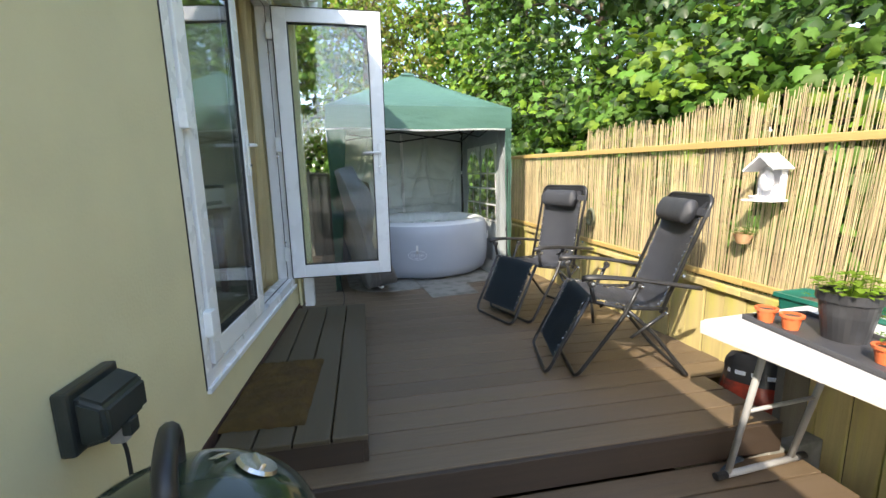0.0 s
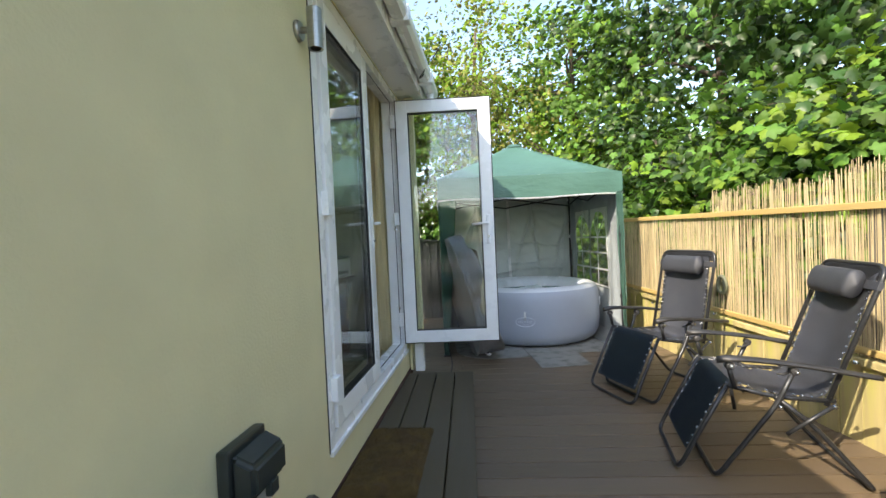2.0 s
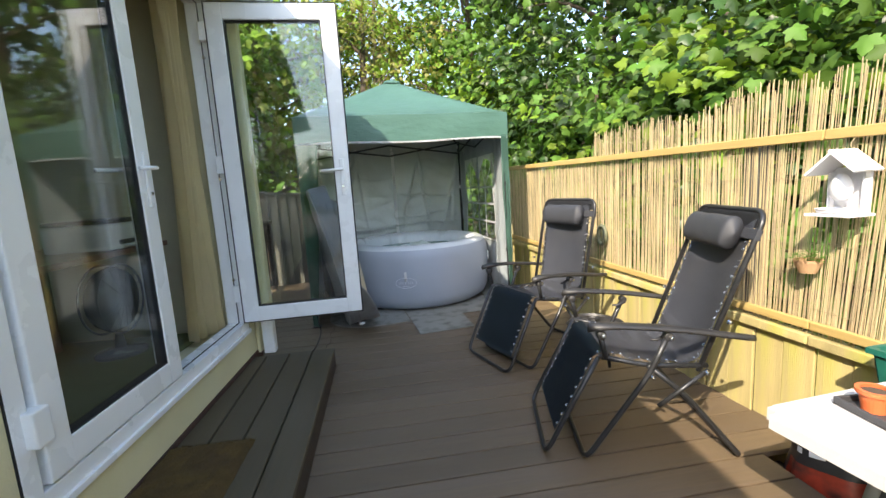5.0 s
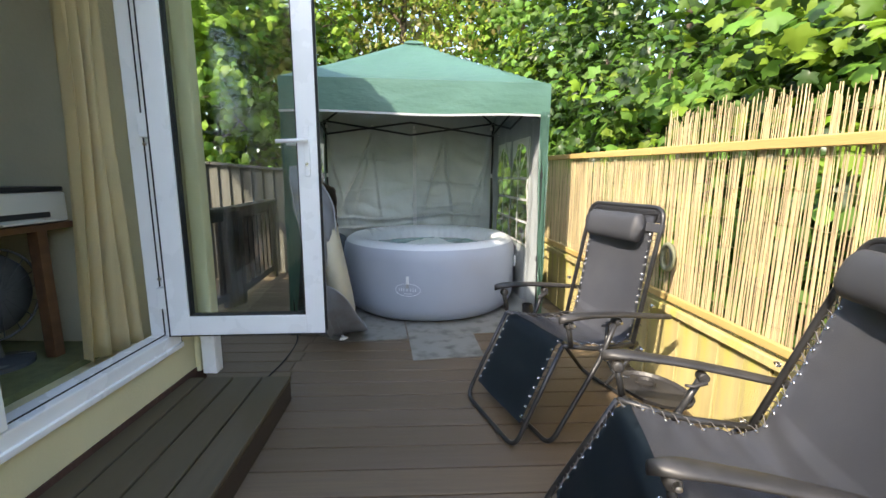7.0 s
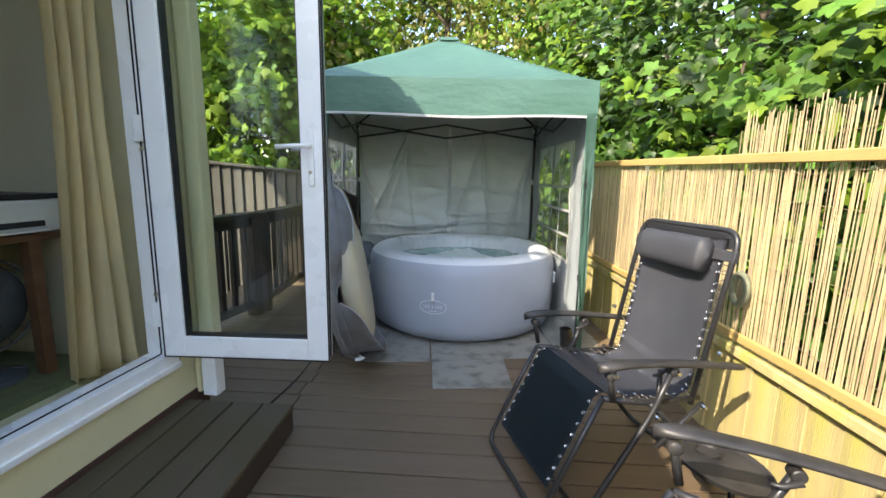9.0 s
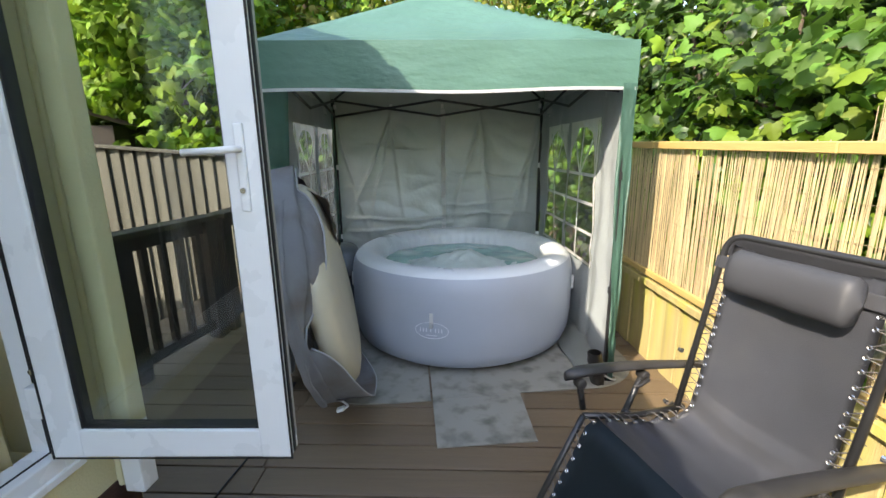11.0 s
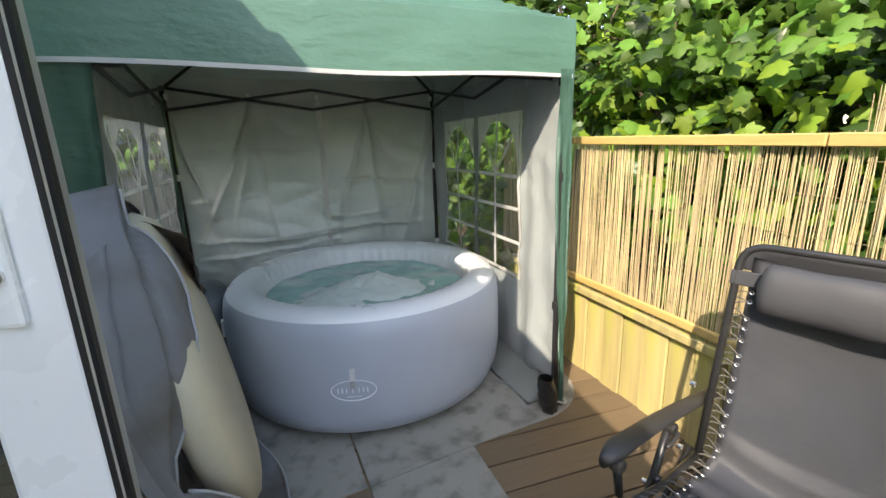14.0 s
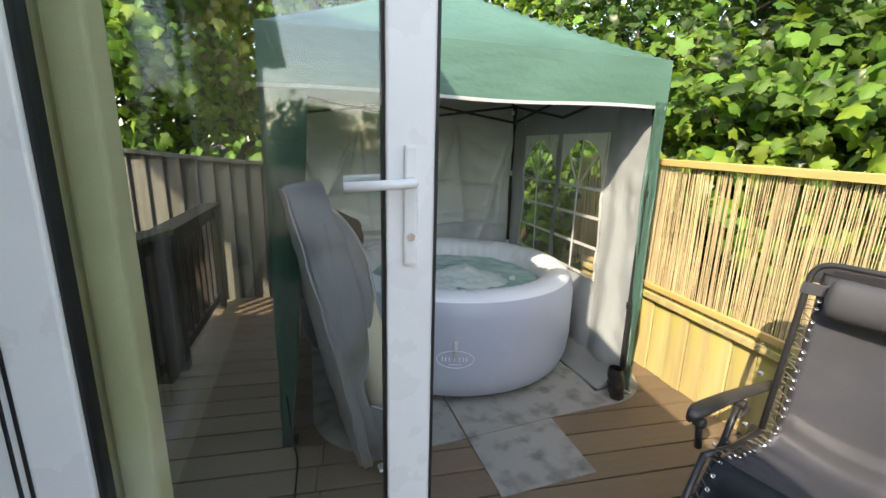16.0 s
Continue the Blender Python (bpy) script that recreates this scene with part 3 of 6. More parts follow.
for z in (0.62, 0.76, 0.90, 1.04, 1.18, 1.30, 1.45):
    y1 = 3.8 if z < 1.3 else 1.58
    pts = [(-0.004 + 0.006 * math.sin(k * 2.1), -3.6 + k * (y1 + 3.6) / 90, rail_z(-3.6 + k * (y1 + 3.6) / 90) + z + 0.007 * math.sin(k * 0.9 + z * 9) + 0.008 * noise.noise((k * 0.7, z * 5, 0))) for k in range(91)]
    part("wire", tube(pts, 0.0010, 4), WIRE, screen)

# ---- weathered fence beyond the tent ----
back = thing("back_fence", Matrix(), "weathered grey overlapping board fence with a capping rail", "fence", kind="structure")
def back_top(x):
    return 1.275 - 0.088 * x
for i in range(52):
    x = -4.6 + i * 0.128
    z1 = back_top(x + 0.06) - 0.02
    part("slat", box((x, 6.93, -0.62), (x + 0.142, 6.95, z1), 0.003, m=pose(x, 6.93, 0, 0, 0, -13) @ pose(-x, -6.93, 0), seg=1), GREY_FENCE, back)
for i in range(4):
    x0, x1 = -4.6 + i * 1.7, -4.6 + (i + 1) * 1.7
    xm = (x0 + x1) / 2
    part("capping", box((x0 - xm + 0.002, -0.03, -0.02), (x1 - xm - 0.002, 0.045, 0.015), 0.004, seg=1), GREY_FENCE, back, m=pose(xm, 6.895, back_top(xm), 0, 5.03, 0))
part("arris_rail", box((-4.6, 6.98, 0.9), (2.0, 7.04, 0.98)), GREY_FENCE, back)

# ---- dark balustrade ----
rail = thing("balustrade", Matrix(), "dark brown stained timber balustrade with flat handrail", "railing")
def railing(p, q, newels):
    """One straight run of the balustrade from p to q."""
    d = Vector((q[0] - p[0], q[1] - p[1], 0))
    L = d.length
    m = pose(p[0], p[1], 0, 0, 0, math.degrees(math.atan2(-d.x, d.y)))
    for y in newels:
        part("newel", box((-0.05, y - 0.05, -0.3), (0.05, y + 0.05, 0.905), 0.006), DARK_WOOD, rail, m=m)
    part("handrail", box((-0.07, -0.05, 0.907), (0.07, L + 0.05, 0.945), 0.006), HANDRAIL, rail, "worn handrail with green algae", m=m)
    part("sub_rail", box((-0.022, 0.05, 0.82), (0.022, L - 0.05, 0.905), 0.004), DARK_WOOD, rail, m=m)
    part("bottom_rail", box((-0.025, 0.05, 0.08), (0.025, L - 0.05, 0.15), 0.004), DARK_WOOD, rail, m=m)
    n = int((L - 0.1) / 0.135)
    for i in range(n):
        y = 0.05 + (L - 0.1) * (i + 0.5) / n
        part("baluster", box((-0.02, y - 0.022, 0.145), (0.02, y + 0.022, 0.825), 0.003, seg=1), DARK_WOOD, rail, m=m)
HANDRAIL = material("mossy_dark_handrail", (0.05, 0.038, 0.022), 0.7, vary=0.2, scale=6, bump=0.25, bump_scale=40, dark=(0.085, 0.085, 0.022), dark_amount=0.7, dark_scale=2.2)
railing((-0.585, 5.60), (-0.52, 6.74), (0.0, 1.12))
railing((-1.02, 4.12), (-0.625, 5.48), (0.0, 0.70, 1.40))

# ---- pop-up gazebo ----
TW, TD, VAL, EAVE, PEAK = 2.01, 1.86, 1.695, 1.934, 2.47
tent = thing("gazebo", TENT, "green pop-up gazebo with silver-grey side walls, front open", "gazebo")

def roof_z(x, y):
    """Height of the pyramid roof, hollowed between the hips."""
    dx, dy = abs(x / TW - 0.5) * 2, abs(y / TD - 0.5) * 2
    d = max(dx, dy)
    along = min(dx, dy) / max(d, 1e-4)
    h = (1 - d)
    sag = 0.05 * math.sin(math.pi * min(1, d)) * (1 - along ** 2)
    return EAVE + (PEAK - EAVE) * (0.9 * h + 0.1 * h * h) - sag + 0.006 * noise.noise((x * 5, y * 5, 2)) * d

b = sheet(lambda a, c: Vector((TW * a, TD * c, roof_z(TW * a, TD * c))), 48, 48)
part("canopy", b, GREEN_CLOTH, tent, smooth=True)
b = sheet(lambda a, c: Vector((0.01 + (TW - 0.02) * a, 0.01 + (TD - 0.02) * c, roof_z(0.01 + (TW - 0.02) * a, 0.01 + (TD - 0.02) * c) - 0.012)), 30, 30)
part("lining", b, GREY_CLOTH, tent, "silver-grey underside", smooth=True)
b = lathe([(0, PEAK + 0.004), (0.05, PEAK - 0.006), (0.12, PEAK - 0.034), (0.122, PEAK - 0.045)], 4, m=pose(TW / 2, TD / 2, 0, 0, 0, 45))
part("peak_cap", b, GREEN_CLOTH, tent)

def around(s):
    """A point of the eaves outline, s from 0 to 4, from the front left corner."""
    k, f = int(s) % 4, s - int(s)
    p = [(0, 0), (TW, 0), (TW, TD), (0, TD)]
    q, r = p[k], p[(k + 1) % 4]
    return q[0] + (r[0] - q[0]) * f, q[1] + (r[1] - q[1]) * f

def valance(k, name):
    def f(a, c):
        x, y = around(k + a * 0.9999)
        w = 0.010 * noise.noise((k * 7 + a * 7, c * 1.5, 0)) * c + 0.006 * math.sin(a * 19 + k) * c
        n = ((0, -1), (1, 0), (0, 1), (-1, 0))[k]
        return Vector((x + n[0] * w, y + n[1] * w, EAVE + 0.001 - (EAVE - VAL) * c + 0.008 * c * math.sin(a * 9 + k * 2)))
    part(name, sheet(f, 40, 6), GREEN_CLOTH, tent, smooth=True)
    part("valance_lining", sheet(lambda a, c: f(a, c * 0.97) * 0.996 + Vector((TW / 2, TD / 2, 1.8)) * 0.004, 40, 4), GREY_CLOTH, tent, smooth=True)
    def g(a, c):
        p = f(a, 1.0)
        n = ((0, -1), (1, 0), (0, 1), (-1, 0))[k]
        return p + Vector((n[0] * 0.004, n[1] * 0.004, 0.006 - 0.016 * c))
    part("piping", thick(sheet(g, 40, 1), 0.003), WHITE_TAPE, tent, "white reflective edging")

for k in range(4):
    valance(k, "valance")

# legs and scissor trusses
for x in (0.03, TW - 0.03):
    for y in (0.03, TD - 0.03):
        leg = part("leg", box((x - 0.014, y - 0.014, 0.012), (x + 0.014, y + 0.014, 1.86), 0.002, seg=1), STEEL_BLACK, tent)
        part("foot_plate", box((x - 0.04, y - 0.04, 0.004), (x + 0.04, y + 0.04, 0.012), 0.002, seg=1), STEEL_BLACK, leg)
        for z in (0.55, 1.22, 1.66):
            part("collar", box((x - 0.02, y - 0.02, z), (x + 0.02, y + 0.02, z + 0.045), 0.004, seg=1), STEEL_BLACK if z > 1.5 or y < 1 else WHITE_TAPE, leg)
for k in range(4):
    q, r = around(k), around(k + 0.9999)
    ix = lambda p: (p[0] * 0.94 + TW / 2 * 0.06, p[1] * 0.90 + TD / 2 * 0.10)
    q, r = ix(q), ix(r)
    for i in range(2):
        a0, a1 = i / 2, (i + 1) / 2
        for z0, z1 in ((1.84, 1.70), (1.70, 1.84)):
            p0 = (q[0] + (r[0] - q[0]) * a0, q[1] + (r[1] - q[1]) * a0, z0)
            p1 = (q[0] + (r[0] - q[0]) * a1, q[1] + (r[1] - q[1]) * a1, z1)
            part("truss_bar", tube([p0, p1], 0.011, 6), STEEL_BLACK, tent)
for x, y in ((0.03, 0.03), (TW - 0.03, 0.03), (0.03, TD - 0.03), (TW - 0.03, TD - 0.03)):
    part("roof_bar", tube([(x, y, 1.84), (TW / 2, TD / 2, 2.36)], 0.011, 6), STEEL_BLACK, tent)

# rear wall, hung in folds
HOOKS = [0.0, 0.27, 0.52, 0.70, 1.0]
def crest(d, w):
    """A sharp ridge with a soft far side."""
    return math.exp(-abs(d) / w) if d > 0 else math.exp(-(d / (w * 0.45)) ** 2)
def rear(a, c):
    z = 1.775 - 1.69 * c
    near = min(abs(a - h) for h in HOOKS)
    z -= 0.055 * min(1, near / 0.11) ** 0.8 * max(0, 1 - c * 4)
    out = 0.0
    # folds that fan out from the hooks
    for h, sl, k in ((0.27, -0.42, 0.050), (0.27, -0.20, 0.030), (0.27, 0.10, 0.022), (0.70, -0.24, 0.034), (0.70, 0.12, 0.040), (1.0, -0.26, 0.050), (1.0, -0.12, 0.040), (0.0, 0.22, 0.034)):
        d = a - h - sl * c ** 1.25 + 0.02 * noise.noise((c * 4, h * 9, sl * 5))
        out += 1.25 * k * crest(d, 0.012 + 0.030 * c) * min(1, c * 6) * max(0, 1.0 - c * 1.2) * min(1, abs(a - 0.522) * 22)
    # level creases of the packed cloth
    for cc, k, lo, hi in ((0.60, 0.024, 0.0, 1.0), (0.37, 0.018, 0.54, 1.0), (0.42, 0.012, 0.0, 0.3), (0.66, 0.016, 0.0, 0.6), (0.71, 0.022, 0.2, 1.0), (0.52, 0.012, 0.5, 0.95), (0.21, 0.010, 0.05, 0.5)):
        if lo <= a <= hi:
            d = c - cc - 0.018 * math.sin(a * 7 + cc * 20) - 0.012 * noise.noise((a * 9, cc * 30, 2))
            out += 1.3 * k * crest(d, 0.010) * min(1, (a - lo) * 12, (hi - a) * 12)
    soft = 0.034 * noise.noise((a * 3, c * 4, 3)) + 0.020 * abs(noise.noise((a * 6 + c * 4, c * 9 - a * 3, 13)))
    low = 0.13 * max(0, c - 0.58) * (abs(noise.noise((a * 5, c * 17, 1))) + 0.6 * abs(noise.noise((a * 14 + c * 9, c * 24, 6))))
    return Vector((0.05 + (TW - 0.10) * a, TD - 0.035 - out - soft - low, z))
part("rear_wall", sheet(rear, 190, 130), GREY_CLOTH, tent, "silver-grey rear wall hung in creased folds", smooth=True)
part("seam", thick(sheet(lambda a, c: rear(0.511 + 0.022 * a, 0.005 + c * 0.975) + Vector((0, -0.016, 0)), 2, 70), 0.006), WHITE_TAPE, tent, "pale zip tape down the rear wall")
for h in HOOKS:
    part("hook_loop", box((0.05 + (TW - 0.1) * h - 0.012, TD - 0.05, 1.77), (0.05 + (TW - 0.1) * h + 0.012, TD - 0.03, 1.81), 0.003, seg=1), WHITE_TAPE, tent)

def arch_lines(y0, y1, z0, z1):
    """White tape bars of one arched light, as pairs of points (y, z)."""
    ym, w = (y0 + y1) / 2, (y1 - y0)
    spring = z1 - w * 0.62
    lines = [((ym, z0), (ym, spring))]
    for f in (0.0, 0.34, 0.68):
        zz = z0 + (spring - z0) * f
        lines.append(((y0, zz), (y1, zz)))
    lines.append(((y0, spring), (y1, spring)))
    for k in (1, 2, 3):
        an = math.pi * k / 4
        lines.append(((ym, spring), (ym + w * 0.48 * math.cos(an), spring + w * 0.60 * math.sin(an))))
    return lines, spring

def side_wall(x, name, wy0, wy1, wz0, wz1, bulge):
    """A side wall with a two-light window, in the plane x."""
    sx = 1 if x > 1 else -1
    def wob(y, z):
        return x - sx * (0.016 * noise.noise((y * 4, z * 3, x)) + 0.020 * noise.noise((y * 9, z * 1.2, 4 + x)) + 0.024 * abs(noise.noise((y * 6 + z * 5, z * 7 - y * 4, 11))) + bulge * max(0, 0.5 - z) * noise.noise((y * 5, z * 6, 7)))
    def panel(y0, y1, z0, z1, ny, nz, bm=None, off=0.0):
        return sheet(lambda a, c: Vector((wob(y0 + (y1 - y0) * a, z0 + (z1 - z0) * c) + sx * off, y0 + (y1 - y0) * a, z0 + (z1 - z0) * c)), ny, nz, bm)
    def cloth(off):
        b = panel(0.02, wy0, 0.03, 1.80, 12, 36, None, off)
        panel(wy1, TD - 0.03, 0.03, 1.80, 10, 36, b, off)
        panel(wy0, wy1, wz1, 1.80, 24, 6, b, off)
        return panel(wy0, wy1, 0.03, wz0, 24, 12, b, off)
    wall = part(name, cloth(0.0), SIDE_CLOTH, tent, "grey side wall, shade put into its colour, with a clear arched window", smooth=True)
    part("outer_face", cloth(0.006), GREEN_CLOTH, wall, "green outer face", smooth=True)
    win = part("window", panel(wy0, wy1, wz0, wz1, 24, 24), CLEAR, tent, "clear plastic window with white lattice", smooth=True)
    win.visible_shadow = False
    ym = (wy0 + wy1) / 2
    for y0, y1 in ((wy0 + 0.02, ym - 0.03), (ym + 0.03, wy1 - 0.02)):
        lines, spring = arch_lines(y0, y1, wz0 + 0.02, wz1 - 0.03)
        for (p, q), (r, s) in lines:
            v0, v1 = Vector((wob(p, q) - sx * 0.004, p, q)), Vector((wob(r, s) - sx * 0.004, r, s))
            d = (v1 - v0).normalized()
            n = d.cross(Vector((1, 0, 0))).normalized() * 0.011
            bb = bmesh.new()
            bb.faces.new([bb.verts.new(k) for k in (v0 - n, v1 - n, v1 + n, v0 + n)])
            part("lattice_bar", thick(bb, 0.002), WHITE_TAPE, win)
        # spandrels over the arch
        w = y1 - y0
        bb = bmesh.new()
        N = 12
        prev = None
        for k in range(N + 1):
            an = math.pi * k / N
            yy, zz = (y0 + y1) / 2 - w / 2 * math.cos(an), spring + w * 0.60 * math.sin(an)
            lo, hi = bb.verts.new((wob(yy, zz) - sx * 0.003, yy, zz)), bb.verts.new((wob(yy, wz1) - sx * 0.003, yy, wz1))
            if prev:
                bb.faces.new((prev[0], lo, hi, prev[1]))
            prev = (lo, hi)
        part("spandrel", thick(bb, 0.002), WHITE_TAPE, win)
    for y0, y1 in ((ym - 0.03, ym + 0.03), (wy0, wy0 + 0.02), (wy1 - 0.02, wy1)):
        part("mullion_tape", thick(sheet(lambda a, c: Vector((wob(y0 + (y1 - y0) * a, wz0 + (wz1 - wz0) * c) - sx * 0.003, y0 + (y1 - y0) * a, wz0 + (wz1 - wz0) * c)), 1, 16), 0.002), WHITE_TAPE if y1 - y0 < 0.05 else SIDE_CLOTH, win)
    return wall

part("corner_lining", sheet(lambda a, c: Vector((0.03 + 0.012 * noise.noise((a * 2, c * 5, 3)), TD - 0.13 + 0.09 * a, 0.05 + 1.74 * c)), 4, 24), GREEN_CLOTH, tent, smooth=True)
side_wall(TW - 0.012, "side_wall", 0.42, 1.60, 0.60, 1.585, 0.06)
side_wall(0.012, "side_wall", 0.62, 1.74, 0.60, 1.585, 0.06)

# front corner flaps
def flap(x0, sgn, top, bottom, name):
    def f(a, c):
        w = top * (1 - c) + bottom * c
        return Vector((x0 + sgn * w * a + 0.008 * noise.noise((a * 3, c * 5, x0)), -0.004 + 0.03 * a * math.sin(c * 5) + 0.02 * noise.noise((a * 4, c * 7, 3 + x0)), VAL + 0.03 - (VAL + 0.01) * c))
    part(name, thick(sheet(f, 8, 40), 0.002), GREEN_CLOTH, tent, "green front corner flap", smooth=True)
flap(0.0, 1, 0.20, 0.05, "corner_flap")
flap(TW, -1, 0.075, 0.045, "corner_flap")
def skirt(a, c):
    return Vector((TW - 0.02 - 0.16 * a - 0.03 * noise.noise((a * 2, c * 4, 1)), 0.06 + 0.95 * c, 0.012 + 0.10 * (1 - a) ** 2 + 0.02 * noise.noise((a * 4, c * 6, 5)) * (1 - a)))
part("ground_skirt", thick(sheet(skirt, 8, 26), 0.002), GREY_CLOTH, tent, "slack grey hem lying on the mat", smooth=True)

# weight bag at the leg
bag = thing("leg_weight", TENT @ pose(TW - 0.10, -0.03, 0.012), "crumpled black sleeve round the gazebo foot", "weight")
def sleeve(a, c):
    r = 0.045 * (1 + 0.22 * noise.noise((math.cos(a * 6.283) * 2, math.sin(a * 6.283) * 2, c * 6))) * (0.85 + 0.25 * math.sin(c * 3))
    return Vector((r * math.cos(a * 6.2831) - 0.03 * c, r * math.sin(a * 6.2831), 0.20 * c))
BIN = material("black_nylon", (0.02, 0.02, 0.02), 0.35, vary=0.2, bump=0.4, bump_scale=40)
part("sleeve", sheet(sleeve, 20, 14), BIN, bag, smooth=True)
part("strap", tube(smooth_path([(0.03, 0.0, 0.05), (0.09, -0.01, 0.02), (0.12, 0.03, 0.012), (0.08, 0.07, 0.015), (0.02, 0.05, 0.06)]), 0.006, 5), LEG_GREY, bag, smooth=True)
strap = thing("guy_cord", TENT @ pose(0.01, -0.03, 0), "black cord hanging from the gazebo foot", "cord")
part("cord", tube(smooth_path([(0.02, 0.02, 0.30), (0.04, -0.05, 0.10), (0.06, -0.12, 0.006), (0.05, -0.45, 0.005), (0.0, -0.75, 0.005), (-0.05, -1.1, 0.005), (-0.2, -1.25, 0.005)]), 0.005, 5), SEAL, strap, smooth=True)

# ---- floor mats ----
def outline_mat(name, pts, label, h=0.006):
    bb = bmesh.new()
    f = bb.faces.new([bb.verts.new((x, y, 0.001)) for x, y in pts])
    r = bmesh.ops.extrude_face_region(bb, geom=[f])
    bmesh.ops.translate(bb, verts=[v for v in r["geom"] if isinstance(v, bmesh.types.BMVert)], vec=(0, 0, h))
    return tagged(part(name, bb, MAT_GREY), label, "mat", "grey mats under the tub")
arc = lambda cx, cy, r, a0, a1, n: [(cx + r * math.cos(radians(a0 + (a1 - a0) * k / n)), cy + r * math.sin(radians(a0 + (a1 - a0) * k / n))) for k in range(n + 1)]
outline_mat("floor_mat", [(0.962, 4.40), (0.966, 6.35), (0.25, 6.35), (0.22, 4.75)] + arc(0.62, 4.80, 0.40, 190, 262, 8) + [(0.75, 4.395)], "stained grey foam mat with a rounded corner under the tub")
outline_mat("floor_mat", [(0.974, 4.40), (1.50, 4.43)] + arc(1.94, 4.80, 0.365, 268, 360, 9) + [(2.29, 6.3), (0.978, 6.35)], "stained grey foam mat with a rounded corner under the tub")
outline_mat("floor_mat", [(0.969, 4.004), (1.462, 4.004), (1.484, 4.424), (0.972, 4.396)], "loose grey foam mat square on the deck")

# ---- inflatable hot tub ----
TUB = pose(1.268, 5.444, 0.008)
R, HT = 0.835, 0.675
tub = thing("hot_tub", TUB, "round grey inflatable hot tub, bubbling and full", "hot tub")
prof = [(0.0, 0.0), (0.66, 0.0), (0.735, 0.015), (0.795, 0.055), (0.824, 0.13), (R, 0.24), (R, 0.44), (0.833, 0.54), (0.822, 0.60), (0.806, 0.632)]
part("outer_wall", lathe(prof, 96), TUB_SIDE, tub, "mid-grey vinyl side", smooth=True)
top = [(0.806, 0.631), (0.790, 0.650), (0.755, 0.668), (0.715, 0.675), (0.67, 0.668), (0.64, 0.648), (0.622, 0.615), (0.612, 0.56), (0.606, 0.48), (0.604, 0.30), (0.59, 0.1), (0.0, 0.1)]
b = bmesh.new()
N = 224
rings = []
for i, (r, z) in enumerate(top):
    ripple = 0.0 if i < 4 else (0.009 if i < 10 else 0.0)
    rings.append([b.verts.new(((r + ripple * abs(math.sin(2 * math.pi * k / N * 28))) * math.cos(2 * math.pi * k / N), (r + ripple * abs(math.sin(2 * math.pi * k / N * 28))) * math.sin(2 * math.pi * k / N), z)) for k in range(N)] if r > 0 else [b.verts.new((0, 0, z))])
for q, s in zip(rings, rings[1:]):
    for k in range(N):
        b.faces.new(list(dict.fromkeys([q[k % len(q)], q[(k + 1) % len(q)], s[(k + 1) % len(s)], s[k % len(s)]])))
part("rim", b, TUB_TOP, tub, "pale ribbed vinyl rim", smooth=True)
WATER = material("teal_water", (0.26, 0.47, 0.45), 0.08, vary=0.15, scale=9, bump=0.5, bump_scale=16, dark=(0.55, 0.66, 0.64), dark_amount=0.8, dark_scale=5)
FOAM = material("white_foam", (0.68, 0.78, 0.77), 0.5, vary=0.06, scale=12, bump=0.25, bump_scale=30, sss=0.2)
def water(a, c):
    r, an = 0.61 * a, 2 * math.pi * c
    x, y = r * math.cos(an), r * math.sin(an)
    return Vector((x, y, 0.545 + 0.012 * noise.noise((x * 7, y * 7, 0)) + 0.006 * noise.noise((x * 18, y * 18, 3))))
part("water", sheet(water, 24, 96), WATER, tub, "teal bubbling water", smooth=True)
rnd = random.Random(5)
b = bmesh.new()
def foam(a, c):
    r, an = a, 2 * math.pi * c
    x, y = 0.45 * r * math.cos(an) - 0.04, 0.25 * r * math.sin(an) - 0.12
    lump = 0.055 * (1 - r ** 2) + 0.045 * max(0, noise.noise((x * 6, y * 6, 1))) + 0.014 * noise.noise((x * 19, y * 19, 4)) + 0.05 * math.exp(-((x - 0.05) ** 2 + (y + 0.02) ** 2) * 60)
    return Vector((x, y, 0.528 + lump * 1.1))
part("foam", sheet(foam, 26, 72), FOAM, tub, "white churning foam", smooth=True)

def on_tub(angle, z, r=R + 0.004):
    """Frame on the tub's side: x sideways, y up, z outwards."""
    a = radians(angle)
    return Matrix.Translation((r * math.cos(a), r * math.sin(a), z)) @ Euler((radians(90), 0, a + math.pi / 2)).to_matrix().to_4x4()
LOGO_A = math.degrees(math.atan2(4.758 - 5.444, 1.022 - 1.268))
def bent(x, y, r=R + 0.003):
    a = radians(LOGO_A) + x / r
    return Vector((r * math.cos(a), r * math.sin(a), 0.31 + y))
MARK = material("white_print", (0.75, 0.78, 0.82), 0.5, vary=0.02)
part("badge", tube([bent(0.105 * math.cos(k * math.pi / 24), 0.052 * math.sin(k * math.pi / 24)) for k in range(48)], 0.0022, 4, closed=True), MARK, tub, "white printed oval badge")
for x0, w in ((-0.075, 0.012), (-0.056, 0.014), (-0.036, 0.013), (-0.008, 0.014), (0.022, 0.012), (0.042, 0.012), (0.061, 0.014)):
    b = bmesh.new()
    b.faces.new([b.verts.new(bent(x0 + dx, dy)) for dx, dy in ((0, -0.012), (w * 0.45, -0.012), (w * 0.45, 0.014), (0, 0.014))])
    part("print_bar", thick(b, 0.001), MARK, tub)
b = bmesh.new()
b.faces.new([b.verts.new(bent(dx, dy)) for dx, dy in ((-0.035, -0.034), (0.035, -0.034), (0.035, -0.029), (-0.035, -0.029))])
part("print_bar", thick(b, 0.001), MARK, tub)
b = bmesh.new()
